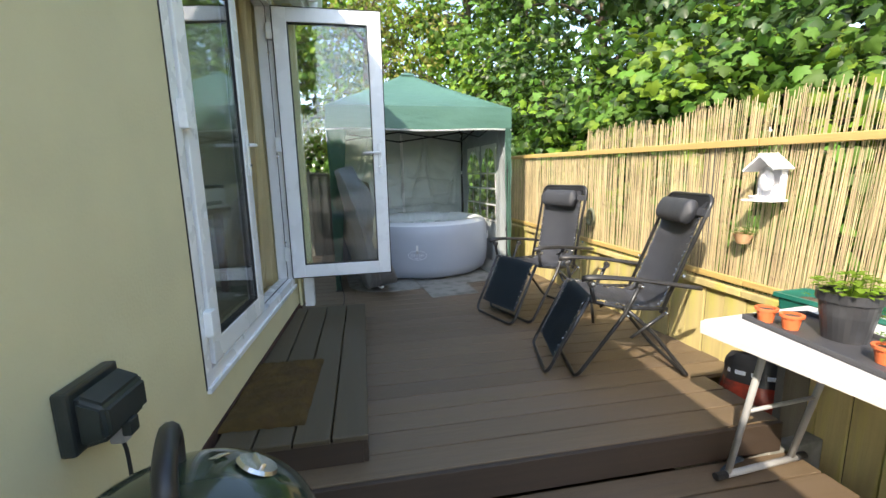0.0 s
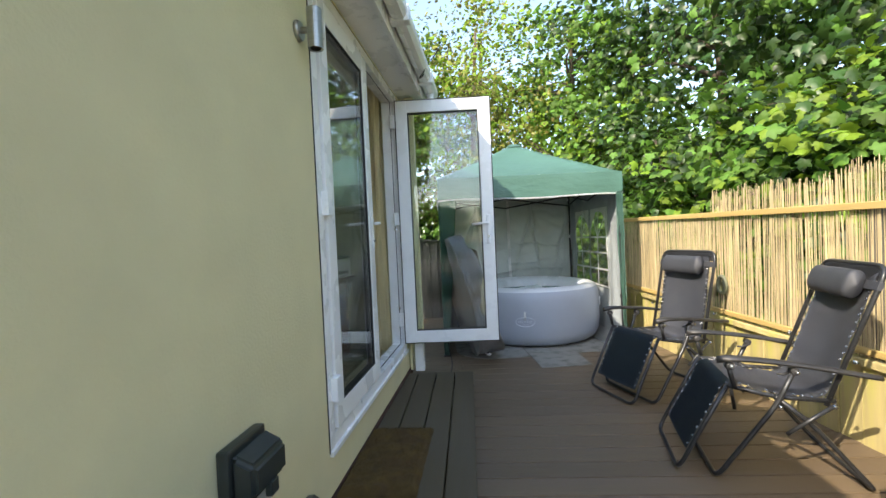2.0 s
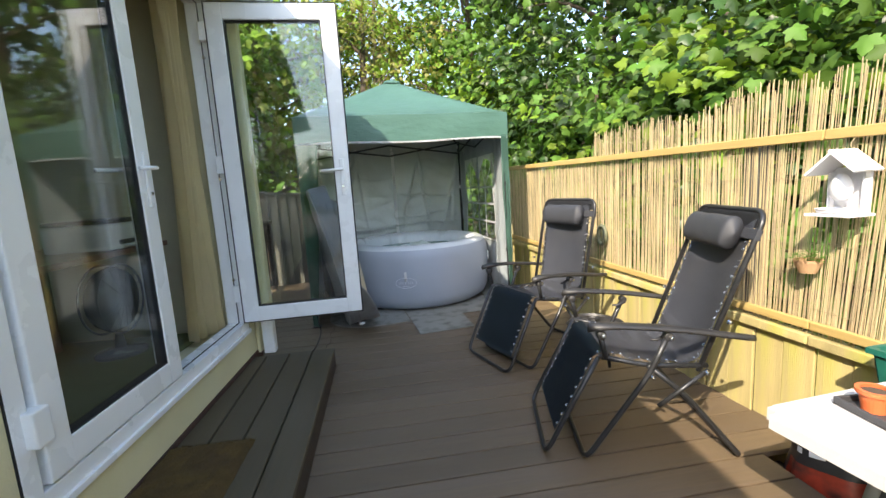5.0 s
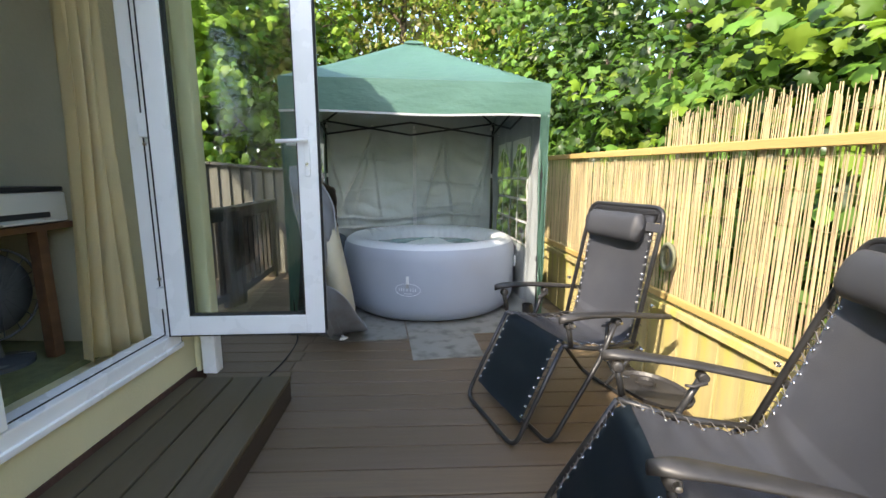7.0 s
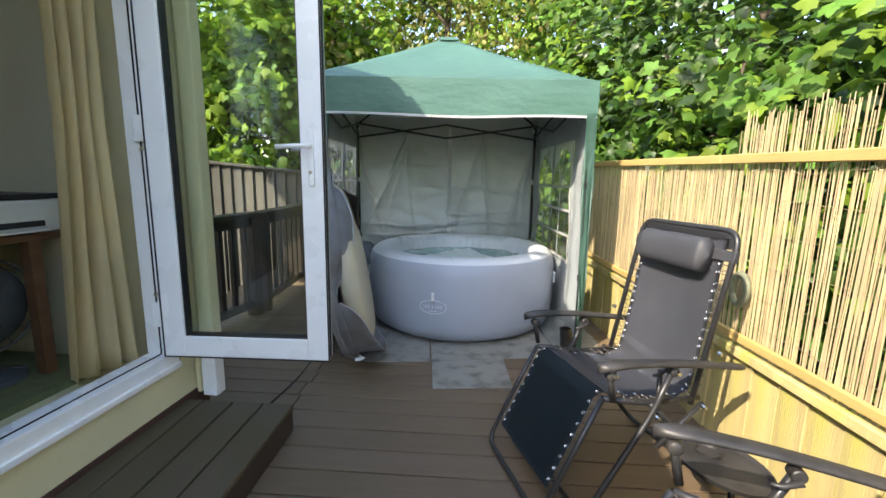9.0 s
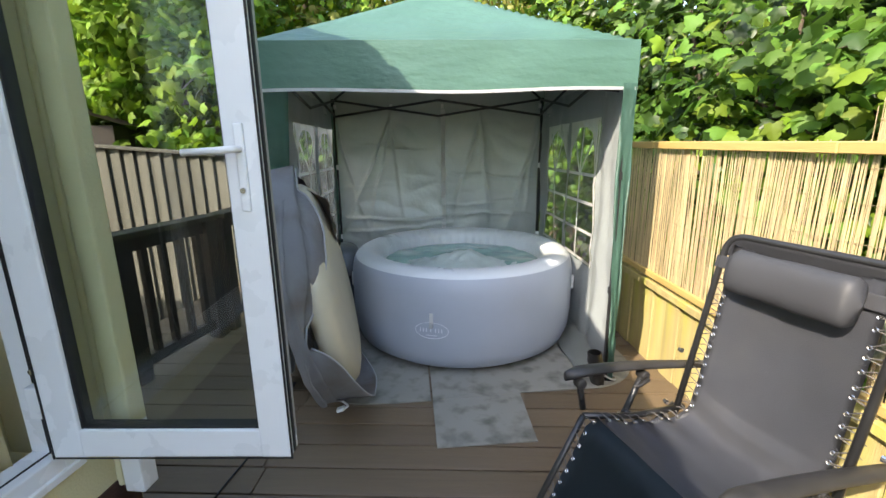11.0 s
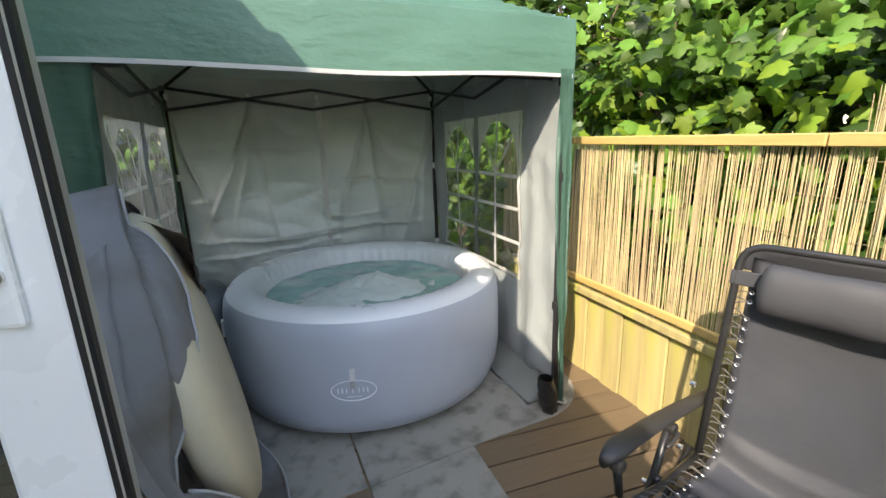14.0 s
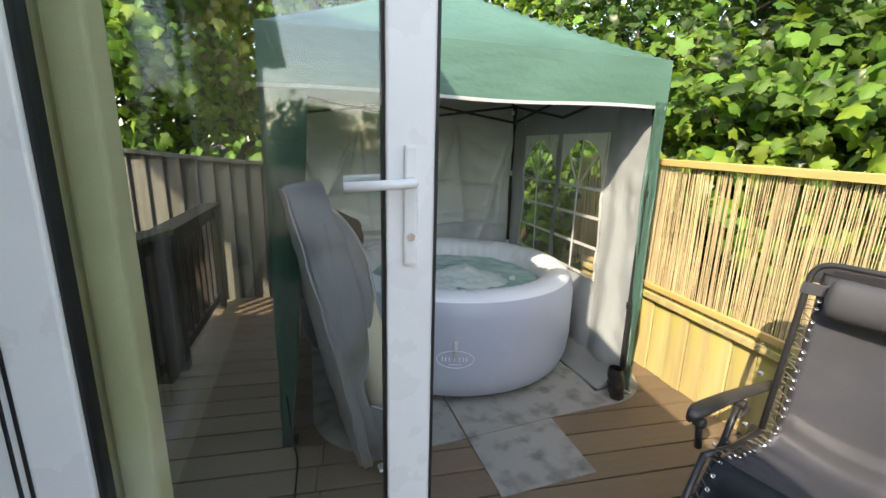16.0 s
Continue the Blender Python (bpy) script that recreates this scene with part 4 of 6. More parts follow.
b.faces.new([b.verts.new(bent(dx, dy, R + 0.008)) for dx, dy in ((-0.013, 0.045), (0.013, 0.045), (0.012, 0.115), (-0.012, 0.115))])
part("tab", thick(b, 0.003), WHITE_TAPE, tub, "white pull tab")
part("valve", box((-0.012, 0.018, -0.002), (0.012, 0.05, 0.016), 0.004, m=on_tub(LOGO_A, 0.31)), LEG_GREY, tub)
for an, z in ((LOGO_A + 92, 0.42), (LOGO_A - 72, 0.42)):
    part("buckle", box((-0.02, -0.05, -0.004), (0.02, 0.05, 0.018), 0.005, m=on_tub(an, z, R if z > 0.2 else 0.79)), WHITE_TAPE if z > 0.2 else LEG_GREY, tub)

PUMP = material("pump_grey", (0.085, 0.10, 0.108), 0.4, vary=0.08)
pump = thing("spa_pump", pose(0.335, 5.69, 0.008, 0, 0, 12), "egg-shaped grey pump unit beside the hot tub", "pump")
b = bmesh.new()
bmesh.ops.create_uvsphere(b, u_segments=28, v_segments=18, radius=1)
for v in b.verts:
    p = v.co
    p.x, p.y, p.z = math.copysign(abs(p.x) ** 0.62, p.x) * 0.15, math.copysign(abs(p.y) ** 0.62, p.y) * 0.19, 0.325 + math.copysign(abs(p.z) ** 0.6, p.z) * 0.325
part("casing", b, PUMP, pump, smooth=True)
part("band", lathe([(0.155, 0.40), (0.160, 0.405), (0.160, 0.425), (0.155, 0.43)], 32, m=Matrix.Diagonal((0.98, 1.22, 1, 1))), STEEL_BLACK, pump)
part("hose", tube(smooth_path([(0.13, -0.05, 0.25), (0.20, -0.12, 0.24), (0.28, -0.10, 0.24)]), 0.03, 10), STEEL_BLACK, pump, smooth=True)
part("hose", tube(smooth_path([(0.13, 0.05, 0.40), (0.19, 0.02, 0.40), (0.26, -0.02, 0.40)]), 0.03, 10), STEEL_BLACK, pump, smooth=True)

# ---- leaning spa lid in its cover ----
CREAM = material("cream_vinyl", (0.60, 0.54, 0.40), 0.4, vary=0.06, scale=4, bump=0.15, bump_scale=10, dark=(0.42, 0.37, 0.26), dark_amount=0.4, dark_scale=3)
COVER = material("grey_cover_cloth", (0.36, 0.36, 0.375), 0.6, vary=0.08, scale=5, bump=0.25, bump_scale=9, dark=(0.22, 0.18, 0.13), dark_amount=0.85, dark_scale=3.5)
_up = Vector((-0.276, 0.30, 1.24)).normalized()
_along = Vector((-0.10, 0.995, 0.0))
_along = (_along - _up * _along.dot(_up)).normalized()
_face = _along.cross(_up).normalized()
LID = Matrix.Translation((0.315, 4.56, 0.668)) @ Matrix((-_up, _face.cross(-_up), _face)).transposed().to_4x4()
def slack(v):
    """The near rim sags flatter than a circle."""
    return Vector((v.x, v.y if v.y > -0.25 else -0.25 + (v.y + 0.25) * 0.78, v.z))
lid = thing("hot_tub_cover", LID, "cream inflatable hot tub cover leaning in its grey fabric sleeve", "cover")
def lidz(r):
    return 0.085 * max(0, 1 - (r / 0.575) ** 6) ** 0.5
prof = [(0.575 * k / 14, lidz(0.575 * k / 14)) for k in range(15)] + [(0.575 * k / 14, -lidz(0.575 * k / 14) * 0.9) for k in range(13, -1, -1)]
b = lathe(prof, 64, m=pose(0.02, 0.02, 0.085))
for v in b.verts:
    v.co = slack(v.co)
part("bladder", b, CREAM, lid, "cream inflatable disc", smooth=True)
def cover(a, c):
    an = 2 * math.pi * c
    r = 0.635 * min(1.0, a * 1.25)
    wrap = max(0, a - 0.8) / 0.2
    z = -0.055 - 0.02 * (1 - a) + 0.012 * noise.noise((r * 5 * math.cos(an), r * 5 * math.sin(an), 1)) + 0.006 * noise.noise((r * 14 * math.cos(an), r * 14 * math.sin(an), 5))
    down = max(0, math.cos(an))          # towards the ground
    up = max(0, -math.cos(an))
    z += wrap * (0.10 + 0.02 * noise.noise((an * 2, 0, 3)) + 0.03 * up - 0.05 * (1 - up) * (1 - down))
    r += wrap * (0.010 - 0.04 * up)
    return slack(Vector((r * math.cos(an), r * math.sin(an), z)))
part("sleeve", thick(sheet(cover, 24, 96), 0.004), COVER, lid, "stained grey fabric cover", smooth=True)
part("piping", tube([cover(0.80, k / 96) + Vector((0.004 * math.cos(k), 0, 0.004)) for k in range(96)], 0.005, 6, closed=True), LEG_GREY, lid, smooth=True)
def apron(a, c):
    # loose hem that curls up round the foot of the disc
    an = math.radians(-66 + 122 * c)
    e = math.sin(math.pi * c) ** 0.5
    r = 0.618 + 0.045 * a * e + 0.012 * noise.noise((c * 5, a * 2, 4))
    return slack(Vector((r * math.cos(an), r * math.sin(an), -0.05 + (0.23 * e + 0.03) * a + 0.02 * noise.noise((a * 2, c * 5, 2)))))
part("hem", thick(sheet(apron, 12, 34), 0.005), COVER, lid, smooth=True)
part("piping", tube([apron(1.0, 0.01 + 0.98 * q / 40) for q in range(41)], 0.005, 6), LEG_GREY, lid, smooth=True)
def foldover(a, c):
    # cloth folded round the near rim over the cream face
    x = -0.62 + 1.24 * c
    rim = -math.sqrt(max(0.0, 0.655 ** 2 - x * x))
    reach = 0.40 * math.sin(math.pi * min(1, c)) ** 0.8 * max(0.03, 1.1 - 1.3 * c)
    y = rim + reach * a
    over = 0.085 + lidz(min(0.575, math.hypot(x - 0.02, y - 0.02))) + 0.010
    s = min(1.0, a * 2.4)
    s = s * s * (3 - 2 * s)
    w = 0.012 * noise.noise((x * 6, y * 6, 9)) + 0.012 * abs(noise.noise((x * 4, y * 13, 2)))
    q = min(1.0, max(0.0, (c - 0.38) / 0.42))
    lift = 1.0 - 0.85 * q * q * (3 - 2 * q)        # slips off the disc towards its foot
    return slack(Vector((x, y, -0.05 + (over + 0.05) * s * lift + w * min(1, a * 4))))
part("sleeve_fold", thick(sheet(foldover, 22, 44), 0.004), COVER, lid, "grey fabric folded over the cream disc", smooth=True)
part("piping", tube([foldover(1.0, 0.02 + 0.96 * k / 40) + Vector((0, 0, 0.004)) for k in range(41)], 0.005, 6), LEG_GREY, lid, smooth=True)
FLAPM = material("brown_grey_flap", (0.15, 0.125, 0.105), 0.6, vary=0.1, bump=0.2, bump_scale=12)
def fold(a, c):
    return Vector((-0.56 + 0.14 * c + 0.24 * a, -0.16 + 0.50 * c - 0.05 * a, 0.02 + 0.20 * math.sin(1.9 * a) - 0.05 * c + 0.03 * noise.noise((a * 4, c * 4, 7))))
part("flap", thick(sheet(fold, 10, 16), 0.004), FLAPM, lid, "brown-grey folded flap", smooth=True)
part("tie", tube(smooth_path([(0.635, -0.10, 0.02), (0.66, -0.13, 0.05), (0.655, -0.18, 0.06), (0.66, -0.20, 0.03)]), 0.006, 6), WHITE_TAPE, lid, smooth=True)
part("buckle", box((0.640, -0.24, 0.01), (0.656, -0.19, 0.05), 0.005), WHITE_TAPE, lid)

# ---- reclining garden chairs ----
def lounger(m, label, head):
    """Zero-gravity recliner: x forwards, y to its left, z up."""
    t = thing("recliner_chair", m, label, "chair", "recliner chairs on the deck")
    W, WA = 0.258, 0.298
    HEADP, HIP, KNEE, TOE = head, (-0.17, 0.44), (0.255, 0.475), (0.492, 0.016)
    side = lambda y, pts: [(s, y, z) for s, z in pts]
    # seat and back frame: one bent tube a side, joined over the head
    back = fillet(side(W, [(-0.155, 0.40), HEADP]) + side(-W, [HEADP, (-0.155, 0.40)]), 0.07, 6)
    part("back_frame", tube(back, 0.0115, 10), CHAIR_STEEL, t, smooth=True)
    for y in (W, -W):
        part("seat_tube", tube(fillet(side(y, [(-0.19, 0.425), (0.05, 0.43), KNEE]), 0.06), 0.0115, 10), CHAIR_STEEL, t, smooth=True)
    part("footrest_frame", tube(fillet(side(W, [KNEE, (0.40, 0.20), TOE]) + side(-W, [TOE, (0.40, 0.20), KNEE]), 0.07, 6), 0.0115, 10), CHAIR_STEEL, t, smooth=True)
    # legs
    WL = 0.292
    part("front_leg", tube(fillet(side(WL, [(-0.02, 0.585), (0.06, 0.40), (0.325, 0.013)]) + side(-WL, [(0.325, 0.013), (0.06, 0.40), (-0.02, 0.585)]), 0.06, 6), 0.012, 10), CHAIR_STEEL, t, smooth=True)
    part("rear_leg", tube(fillet(side(WL - 0.012, [(0.06, 0.44), (-0.10, 0.30), (-0.33, 0.013)]) + side(-WL + 0.012, [(-0.33, 0.013), (-0.10, 0.30), (0.06, 0.44)]), 0.06, 6), 0.012, 10), CHAIR_STEEL, t, smooth=True)
    for y in (WA - 0.008, 0.008 - WA):
        part("link_bar", tube(side(y, [(-0.18, 0.42), (0.02, 0.26)]), 0.010, 8), CHAIR_STEEL, t, smooth=True)
        part("arm_strut", tube(side(y, [(0.26, 0.595), (0.235, 0.48)]), 0.012, 8), CHAIR_STEEL, t, smooth=True)
        part("arm_bracket", lathe([(0, -0.020), (0.015, -0.020), (0.018, -0.017), (0.018, 0.017), (0.015, 0.020), (0, 0.020)], 18, m=pose(-0.015, y, 0.572, 90, 0, 0)), ARM_PLASTIC, t)
        part("arm_hinge", lathe([(0, -0.017), (0.016, -0.017), (0.020, -0.012), (0.020, 0.012), (0.016, 0.017), (0, 0.017)], 16, m=pose(0.255, y, 0.585, 90, 0, 0)), ARM_PLASTIC, t, smooth=True)
        part("lock_lever", tube([(-0.02, y - math.copysign(0.026, y), 0.565), (0.02, y - math.copysign(0.026, y), 0.545), (0.045, y - math.copysign(0.026, y), 0.548)], [0.009, 0.007, 0.005], 8), ARM_PLASTIC, t, smooth=True)
        for s, z in ((-0.02, 0.57), (0.25, 0.588), (-0.165, 0.415), (0.05, 0.40), (-0.10 + HEADP[0] * 0.36, 0.63)):
            part("bolt", lathe([(0, 0.016), (0.008, 0.014), (0.010, 0.0)], 10, m=pose(s, y + math.copysign(0.018, y), z, -90 if y > 0 else 90, 0, 0)), CHROME, t)
        # contoured armrest
        def arm(a, c, y=y):
            s = 0.31 - 0.66 * a
            an = 2 * math.pi * c
            h = 0.622 - 0.058 * a + 0.014 * math.sin(a * 3.4 + 0.4) - 0.012 * max(0, (0.14 - a) / 0.14) ** 2
            wid = 0.033 * (1 - 0.30 * a) * min(1, 0.35 + a * 9) * min(1, 0.5 + (1 - a) * 12)
            return Vector((s, y * 1.03 + wid * math.cos(an), h + (0.013 + 0.005 * max(0, 1 - 4 * a)) * math.sin(an)))
        b = sheet(arm, 22, 14)
        bmesh.ops.remove_doubles(b, verts=b.verts, dist=1e-5)
        bmesh.ops.holes_fill(b, edges=b.edges, sides=20)
        part("armrest", b, ARM_PLASTIC, t, "black moulded plastic armrest", smooth=True)
    # slings
    def along(pts, f):
        seg = [math.dist(p, q) for p, q in zip(pts, pts[1:])]
        d = f * sum(seg)
        for (p, q), L in zip(zip(pts, pts[1:]), seg):
            if d <= L + 1e-9:
                return p[0] + (q[0] - p[0]) * d / L, p[1] + (q[1] - p[1]) * d / L
            d -= L
        return pts[-1]
    main = [(HEADP[0] + 0.012, HEADP[1] - 0.03), (HEADP[0] * 0.52 - 0.082, 0.76), (-0.185, 0.475), (-0.13, 0.425), (0.05, 0.435), (KNEE[0] - 0.04, KNEE[1] + 0.004)]
    main = [(p.x, p.z) for p in smooth_path([(s, 0, z) for s, z in main], 8)]
    foot = [(p.x, p.z) for p in smooth_path([(KNEE[0] - 0.035, 0, KNEE[1] + 0.006), (KNEE[0] + 0.012, 0, KNEE[1] - 0.012), (0.31, 0, 0.375), (0.392, 0, 0.215), (0.445, 0, 0.112)], 5)]
    WS = 0.222
    def sling(pts, sag, wr):
        def f(a, c):
            s, z = along(pts, a)
            y = WS * (2 * c - 1)
            dip = sag * math.sin(math.pi * a) * (1 - (2 * c - 1) ** 2) * 0.6 + sag * 0.5 * (1 - (2 * c - 1) ** 2)
            ripple = wr * math.sin(a * 62 + 3 * noise.noise((a * 5, c * 2, 1))) * (abs(2 * c - 1) ** 1.5) + 0.004 * noise.noise((a * 6, c * 4, 2))
            return Vector((s - dip * 0.5 * (1 if a < 0.55 else -0.2), y, z - dip * 0.7 + ripple))
        return f
    f1, f2 = sling(main, 0.035, 0.0065), sling(foot, 0.010, 0.002)
    part("sling", thick(sheet(f1, 60, 16), 0.0025), SLING, t, "charcoal woven mesh seat and back", smooth=True)
    part("foot_sling", thick(sheet(f2, 16, 10), 0.0025), FOOT_SLING, t, "charcoal mesh footrest with shade put into its colour", smooth=True)
    # lacing: eyelets and elastic cord
    def lace(fn, pts, n, lo, hi, flip):
        cords, eyes = [], None
        for c, sg in ((0.0, -1), (1.0, 1)):
            path = []
            for k in range(n):
                a = lo + (hi - lo) * k / (n - 1)
                e = fn(a, c) + Vector((0, -sg * 0.012, 0.002))
                s, z = along(pts, min(1, a + 0.5 * (hi - lo) / n))
                o = Vector((s, sg * W, z))
                ring_pts = [e + 0.0055 * (math.cos(q) * Vector((0, 1, 0)) + math.sin(q) * (fn(min(1, a + 0.01), c) - fn(max(0, a - 0.01), c)).normalized()) for q in [2 * math.pi * j / 8 for j in range(8)]]
                eyes = tube(ring_pts, 0.0022, 4, bm=eyes, closed=True)
                path += [e, e.lerp(o, 0.6) + Vector((-0.006, 0, 0.008)), o + Vector((0, sg * 0.012, 0)), e.lerp(o, 0.6) + Vector((0.004, 0, -0.012))]
            cords.append(tube(path, 0.0022, 4))
        return cords, eyes
    for fn, pts, n, lo, hi in ((f1, main, 24, 0.10, 0.97), (f2, foot, 9, 0.06, 0.94)):
        cords, eyes = lace(fn, pts, n, lo, hi, 0)
        for cord in cords:
            part("lacing", cord, CORD, t, "grey elastic lacing cord")
        tagged(part("eyelet_row", eyes, CHROME, t, "bright metal eyelets"), kind="stuff")
    # head cushion on its strap
    an = math.atan2(HEADP[1] - HIP[1], HEADP[0] - HIP[0])
    up = Vector((math.cos(an), 0, math.sin(an)))
    out = Vector((math.sin(an), 0, -math.cos(an)))
    ctr = Vector((HEADP[0], 0, HEADP[1])) - up * 0.115 + out * 0.045
    def cushion(a, c):
        q = 2 * math.pi * c
        y = 0.19 * (2 * a - 1)
        e = min(1, (1 - abs(2 * a - 1)) * 9) ** 0.5
        rr = (abs(math.cos(q)) ** 2.6 + abs(math.sin(q)) ** 2.6) ** (-1 / 2.6)
        k = 1 + 0.05 * noise.noise((a * 4, math.cos(q), math.sin(q)))
        return ctr + Vector((0, y, 0)) + e * rr * k * (0.072 * math.cos(q) * up + 0.042 * math.sin(q) * out)
    part("head_cushion", sheet(cushion, 24, 28), PAD, t, "charcoal padded head cushion", smooth=True)
    part("cushion_strap", box((-0.010, -W - 0.014, -0.022), (0.012, W + 0.014, 0.022), 0.004, m=Matrix.Translation(Vector((HEADP[0], 0, HEADP[1])) - up * 0.10) @ Euler((0, -an + math.pi / 2, 0)).to_matrix().to_4x4()), PAD, t)
    # flat head band of fabric at the top
    def band(a, c):
        p = Vector((HEADP[0], 0, HEADP[1])) - up * (0.004 + 0.07 * c)
        return p + Vector((0, (W - 0.004) * (2 * a - 1) * (1 - 0.08 * (1 - c)), 0)) + out * (0.012 * (0.5 - c))
    part("head_band", thick(sheet(band, 10, 4), 0.006), PAD, t, smooth=True)
    return t

far_yaw = math.degrees(math.atan2(-0.205, -0.975))
near_yaw = math.degrees(math.atan2(0.353, -0.935))
lounger(pose(1.7605, 3.3225, 0.001, 0, 0, far_yaw), "charcoal mesh recliner with head cushion, against the reed fence", (-0.30, 1.09))
lounger(pose(1.694, 2.2125, 0.001, 0, 0, near_yaw), "charcoal mesh recliner with head cushion, near the table", (-0.40, 1.065))
# clip-on cup tray between the chairs
tray = thing("cup_tray", pose(1.93, 2.87, 0.30, 0, 0, 15), "black plastic clip-on cup tray between the recliners", "tray")
part("plate", lathe([(0, 0.0), (0.11, 0.0), (0.125, 0.006), (0.13, 0.022), (0.124, 0.022), (0.117, 0.008), (0, 0.006)], 32, m=Matrix.Diagonal((1.0, 1.35, 1, 1))), ARM_PLASTIC, tray, smooth=False)
part("cup_ring", lathe([(0.036, 0.006), (0.042, 0.02), (0.046, 0.02), (0.042, 0.004)], 20, m=pose(0.02, 0.06, 0)), ARM_PLASTIC, tray)
part("clip", tube(fillet([(0.0, 0.13, 0.005), (-0.03, 0.19, 0.0), (-0.05, 0.235, 0.08), (-0.04, 0.25, 0.25)], 0.03), 0.010, 8), CHAIR_STEEL, tray, smooth=True)
part("support", tube([(0.03, -0.02, 0.003), (0.05, -0.05, -0.298)], 0.012, 8), CHAIR_STEEL, tray, smooth=True)

# ---- door mat ----
mat_t = thing("door_mat", DECK @ pose(-0.622, 2.175, 0.1405, 0, 0, -2), "thick worn brown coir door mat on the step", "door mat")
def pile(a, c):
    x, y = 0.37 * (a - 0.5), 0.68 * (c - 0.5)
    edge = min(1, min(a, 1 - a, c, 1 - c) * 14) ** 0.6
    return Vector((x + 0.006 * noise.noise((a * 2, c * 9, 0)), y + 0.008 * noise.noise((a * 9, c * 2, 4)), 0.001 + edge * (0.027 + 0.004 * noise.noise((a * 9, c * 14, 2)) + 0.002 * noise.noise((a * 60, c * 110, 2)))))
part("mat_body", sheet(pile, 60, 90), COIR, mat_t, smooth=True)
rnd = random.Random(3)
vv, ff = [], []
for k in range(4200):
    a, c = rnd.random(), rnd.random()
    p = pile(a, c)
    d = Vector((rnd.uniform(-1, 1), rnd.uniform(-1, 1), 1.2)).normalized() * rnd.uniform(0.006, 0.012)
    s = Vector((rnd.uniform(-1, 1), rnd.uniform(-1, 1), 0)).normalized() * 0.0011
    i = len(vv)
    vv += [p - s, p + s, p + d]
    ff.append((i, i + 1, i + 2))
tagged(raw("fibre_tuft", vv, ff, COIR, mat_t), kind="stuff")

# ---- kettle barbecue ----
ENAMEL = material("dark_green_enamel", (0.028, 0.043, 0.026), 0.16, vary=0.15, scale=5, coat=0.5, dark=(0.06, 0.07, 0.04), dark_amount=0.4, dark_scale=4)
bbq = thing("kettle_barbecue", pose(-0.38, 0.755, LOWER + 0.012, 0, 0, 12), "dark green kettle barbecue with a black lid handle", "barbecue")
RB = 0.225
part("bowl", lathe([(0.02, 0.46)] + [(RB * math.sin(radians(a)), 0.70 - 0.235 * math.cos(radians(a))) for a in range(10, 91, 8)] + [(RB, 0.71)], 48), ENAMEL, bbq, smooth=True)
lidp = part("lid", lathe([(RB + 0.006, 0.706), (RB + 0.006, 0.722)] + [(RB * math.cos(radians(a)), 0.722 + 0.165 * math.sin(radians(a))) for a in range(4, 90, 6)] + [(0.0, 0.887)], 64), ENAMEL, bbq, "dark green enamelled lid", smooth=True)
part("handle", tube(smooth_path([(0, -0.075, 0.865), (0, -0.078, 0.92), (0, -0.045, 0.95), (0, 0.045, 0.95), (0, 0.078, 0.92), (0, 0.075, 0.865)], 5), 0.017, 10), STEEL_BLACK, lidp, "black plastic handle", smooth=True)
part("vent_disc", lathe([(0, 0.007), (0.034, 0.006), (0.038, 0)], 24, m=pose(0.125, 0.02, 0.858, 0, 32, 10)), CHROME, lidp, "bright metal vent disc")
part("vent_tab", box((-0.005, -0.022, 0.005), (0.005, 0.022, 0.013), 0.002, m=pose(0.125, 0.02, 0.858, 0, 32, 10)), CHROME, lidp)
part("badge", box((-0.014, -0.02, 0), (0.014, 0.02, 0.003), 0.001, m=pose(0.06, 0.06, 0.872, -18, 14, 40)), CHROME, lidp)
for k in range(3):
    a = radians(90 + 120 * k)
    part("leg", tube([(0.13 * math.cos(a), 0.13 * math.sin(a), 0.52), (0.27 * math.cos(a), 0.27 * math.sin(a), 0.02)], 0.012, 8), LEG_GREY, bbq, smooth=True)
part("ash_tray", lathe([(0, 0.25), (0.12, 0.25), (0.14, 0.27)], 24), LEG_GREY, bbq)

# ---- folding table ----
TABLE = pose(1.405, 1.395, LOWER, 0, 0, -2.5)     # far left corner
table = thing("folding_table", TABLE, "white plastic folding table with grey steel legs", "table")
b = box((0, -1.8, 0.69), (0.76, 0, 0.735), 0)
bmesh.ops.bevel(b, geom=[e for e in b.edges if abs(e.verts[0].co.z - e.verts[1].co.z) > 0.01], offset=0.035, segments=5, affect="EDGES")
bmesh.ops.bevel(b, geom=[e for e in b.edges if e.verts[0].co.z > 0.73 and e.verts[1].co.z > 0.73], offset=0.008, segments=2, affect="EDGES")
part("tabletop", b, TABLE_TOP, table)
for y in (-0.085, -1.6):
    part("leg_frame", tube(fillet([(0.15, y - 0.12, 0.685), (0.17, y, 0.03)], 0.02), 0.0135, 10), LEG_GREY, table, smooth=True)
    part("leg_frame", tube(fillet([(0.56, y - 0.12, 0.685), (0.54, y, 0.03)], 0.02), 0.0135, 10), LEG_GREY, table, smooth=True)
    part("foot_bar", tube([(0.13, y, 0.016), (0.60, y, 0.016)], 0.015, 10), LEG_GREY, table, smooth=True)
    part("leg_brace", tube([(0.16, y - 0.06, 0.36), (0.55, y - 0.06, 0.36)], 0.009, 8), LEG_GREY, table, smooth=True)
    for x in (0.13, 0.60):
        part("foot_cap", lathe([(0, -0.03), (0.018, -0.028), (0.018, 0.028), (0, 0.03)], 12, m=pose(x, y, 0.018, 0, 90, 0)), STEEL_BLACK, table)
rest = thing("bent_stand", DECK @ pose(1.40, 1.50, LOWER, 0, 0, 0), "blue-grey steel tube lying at the table foot", "tube")
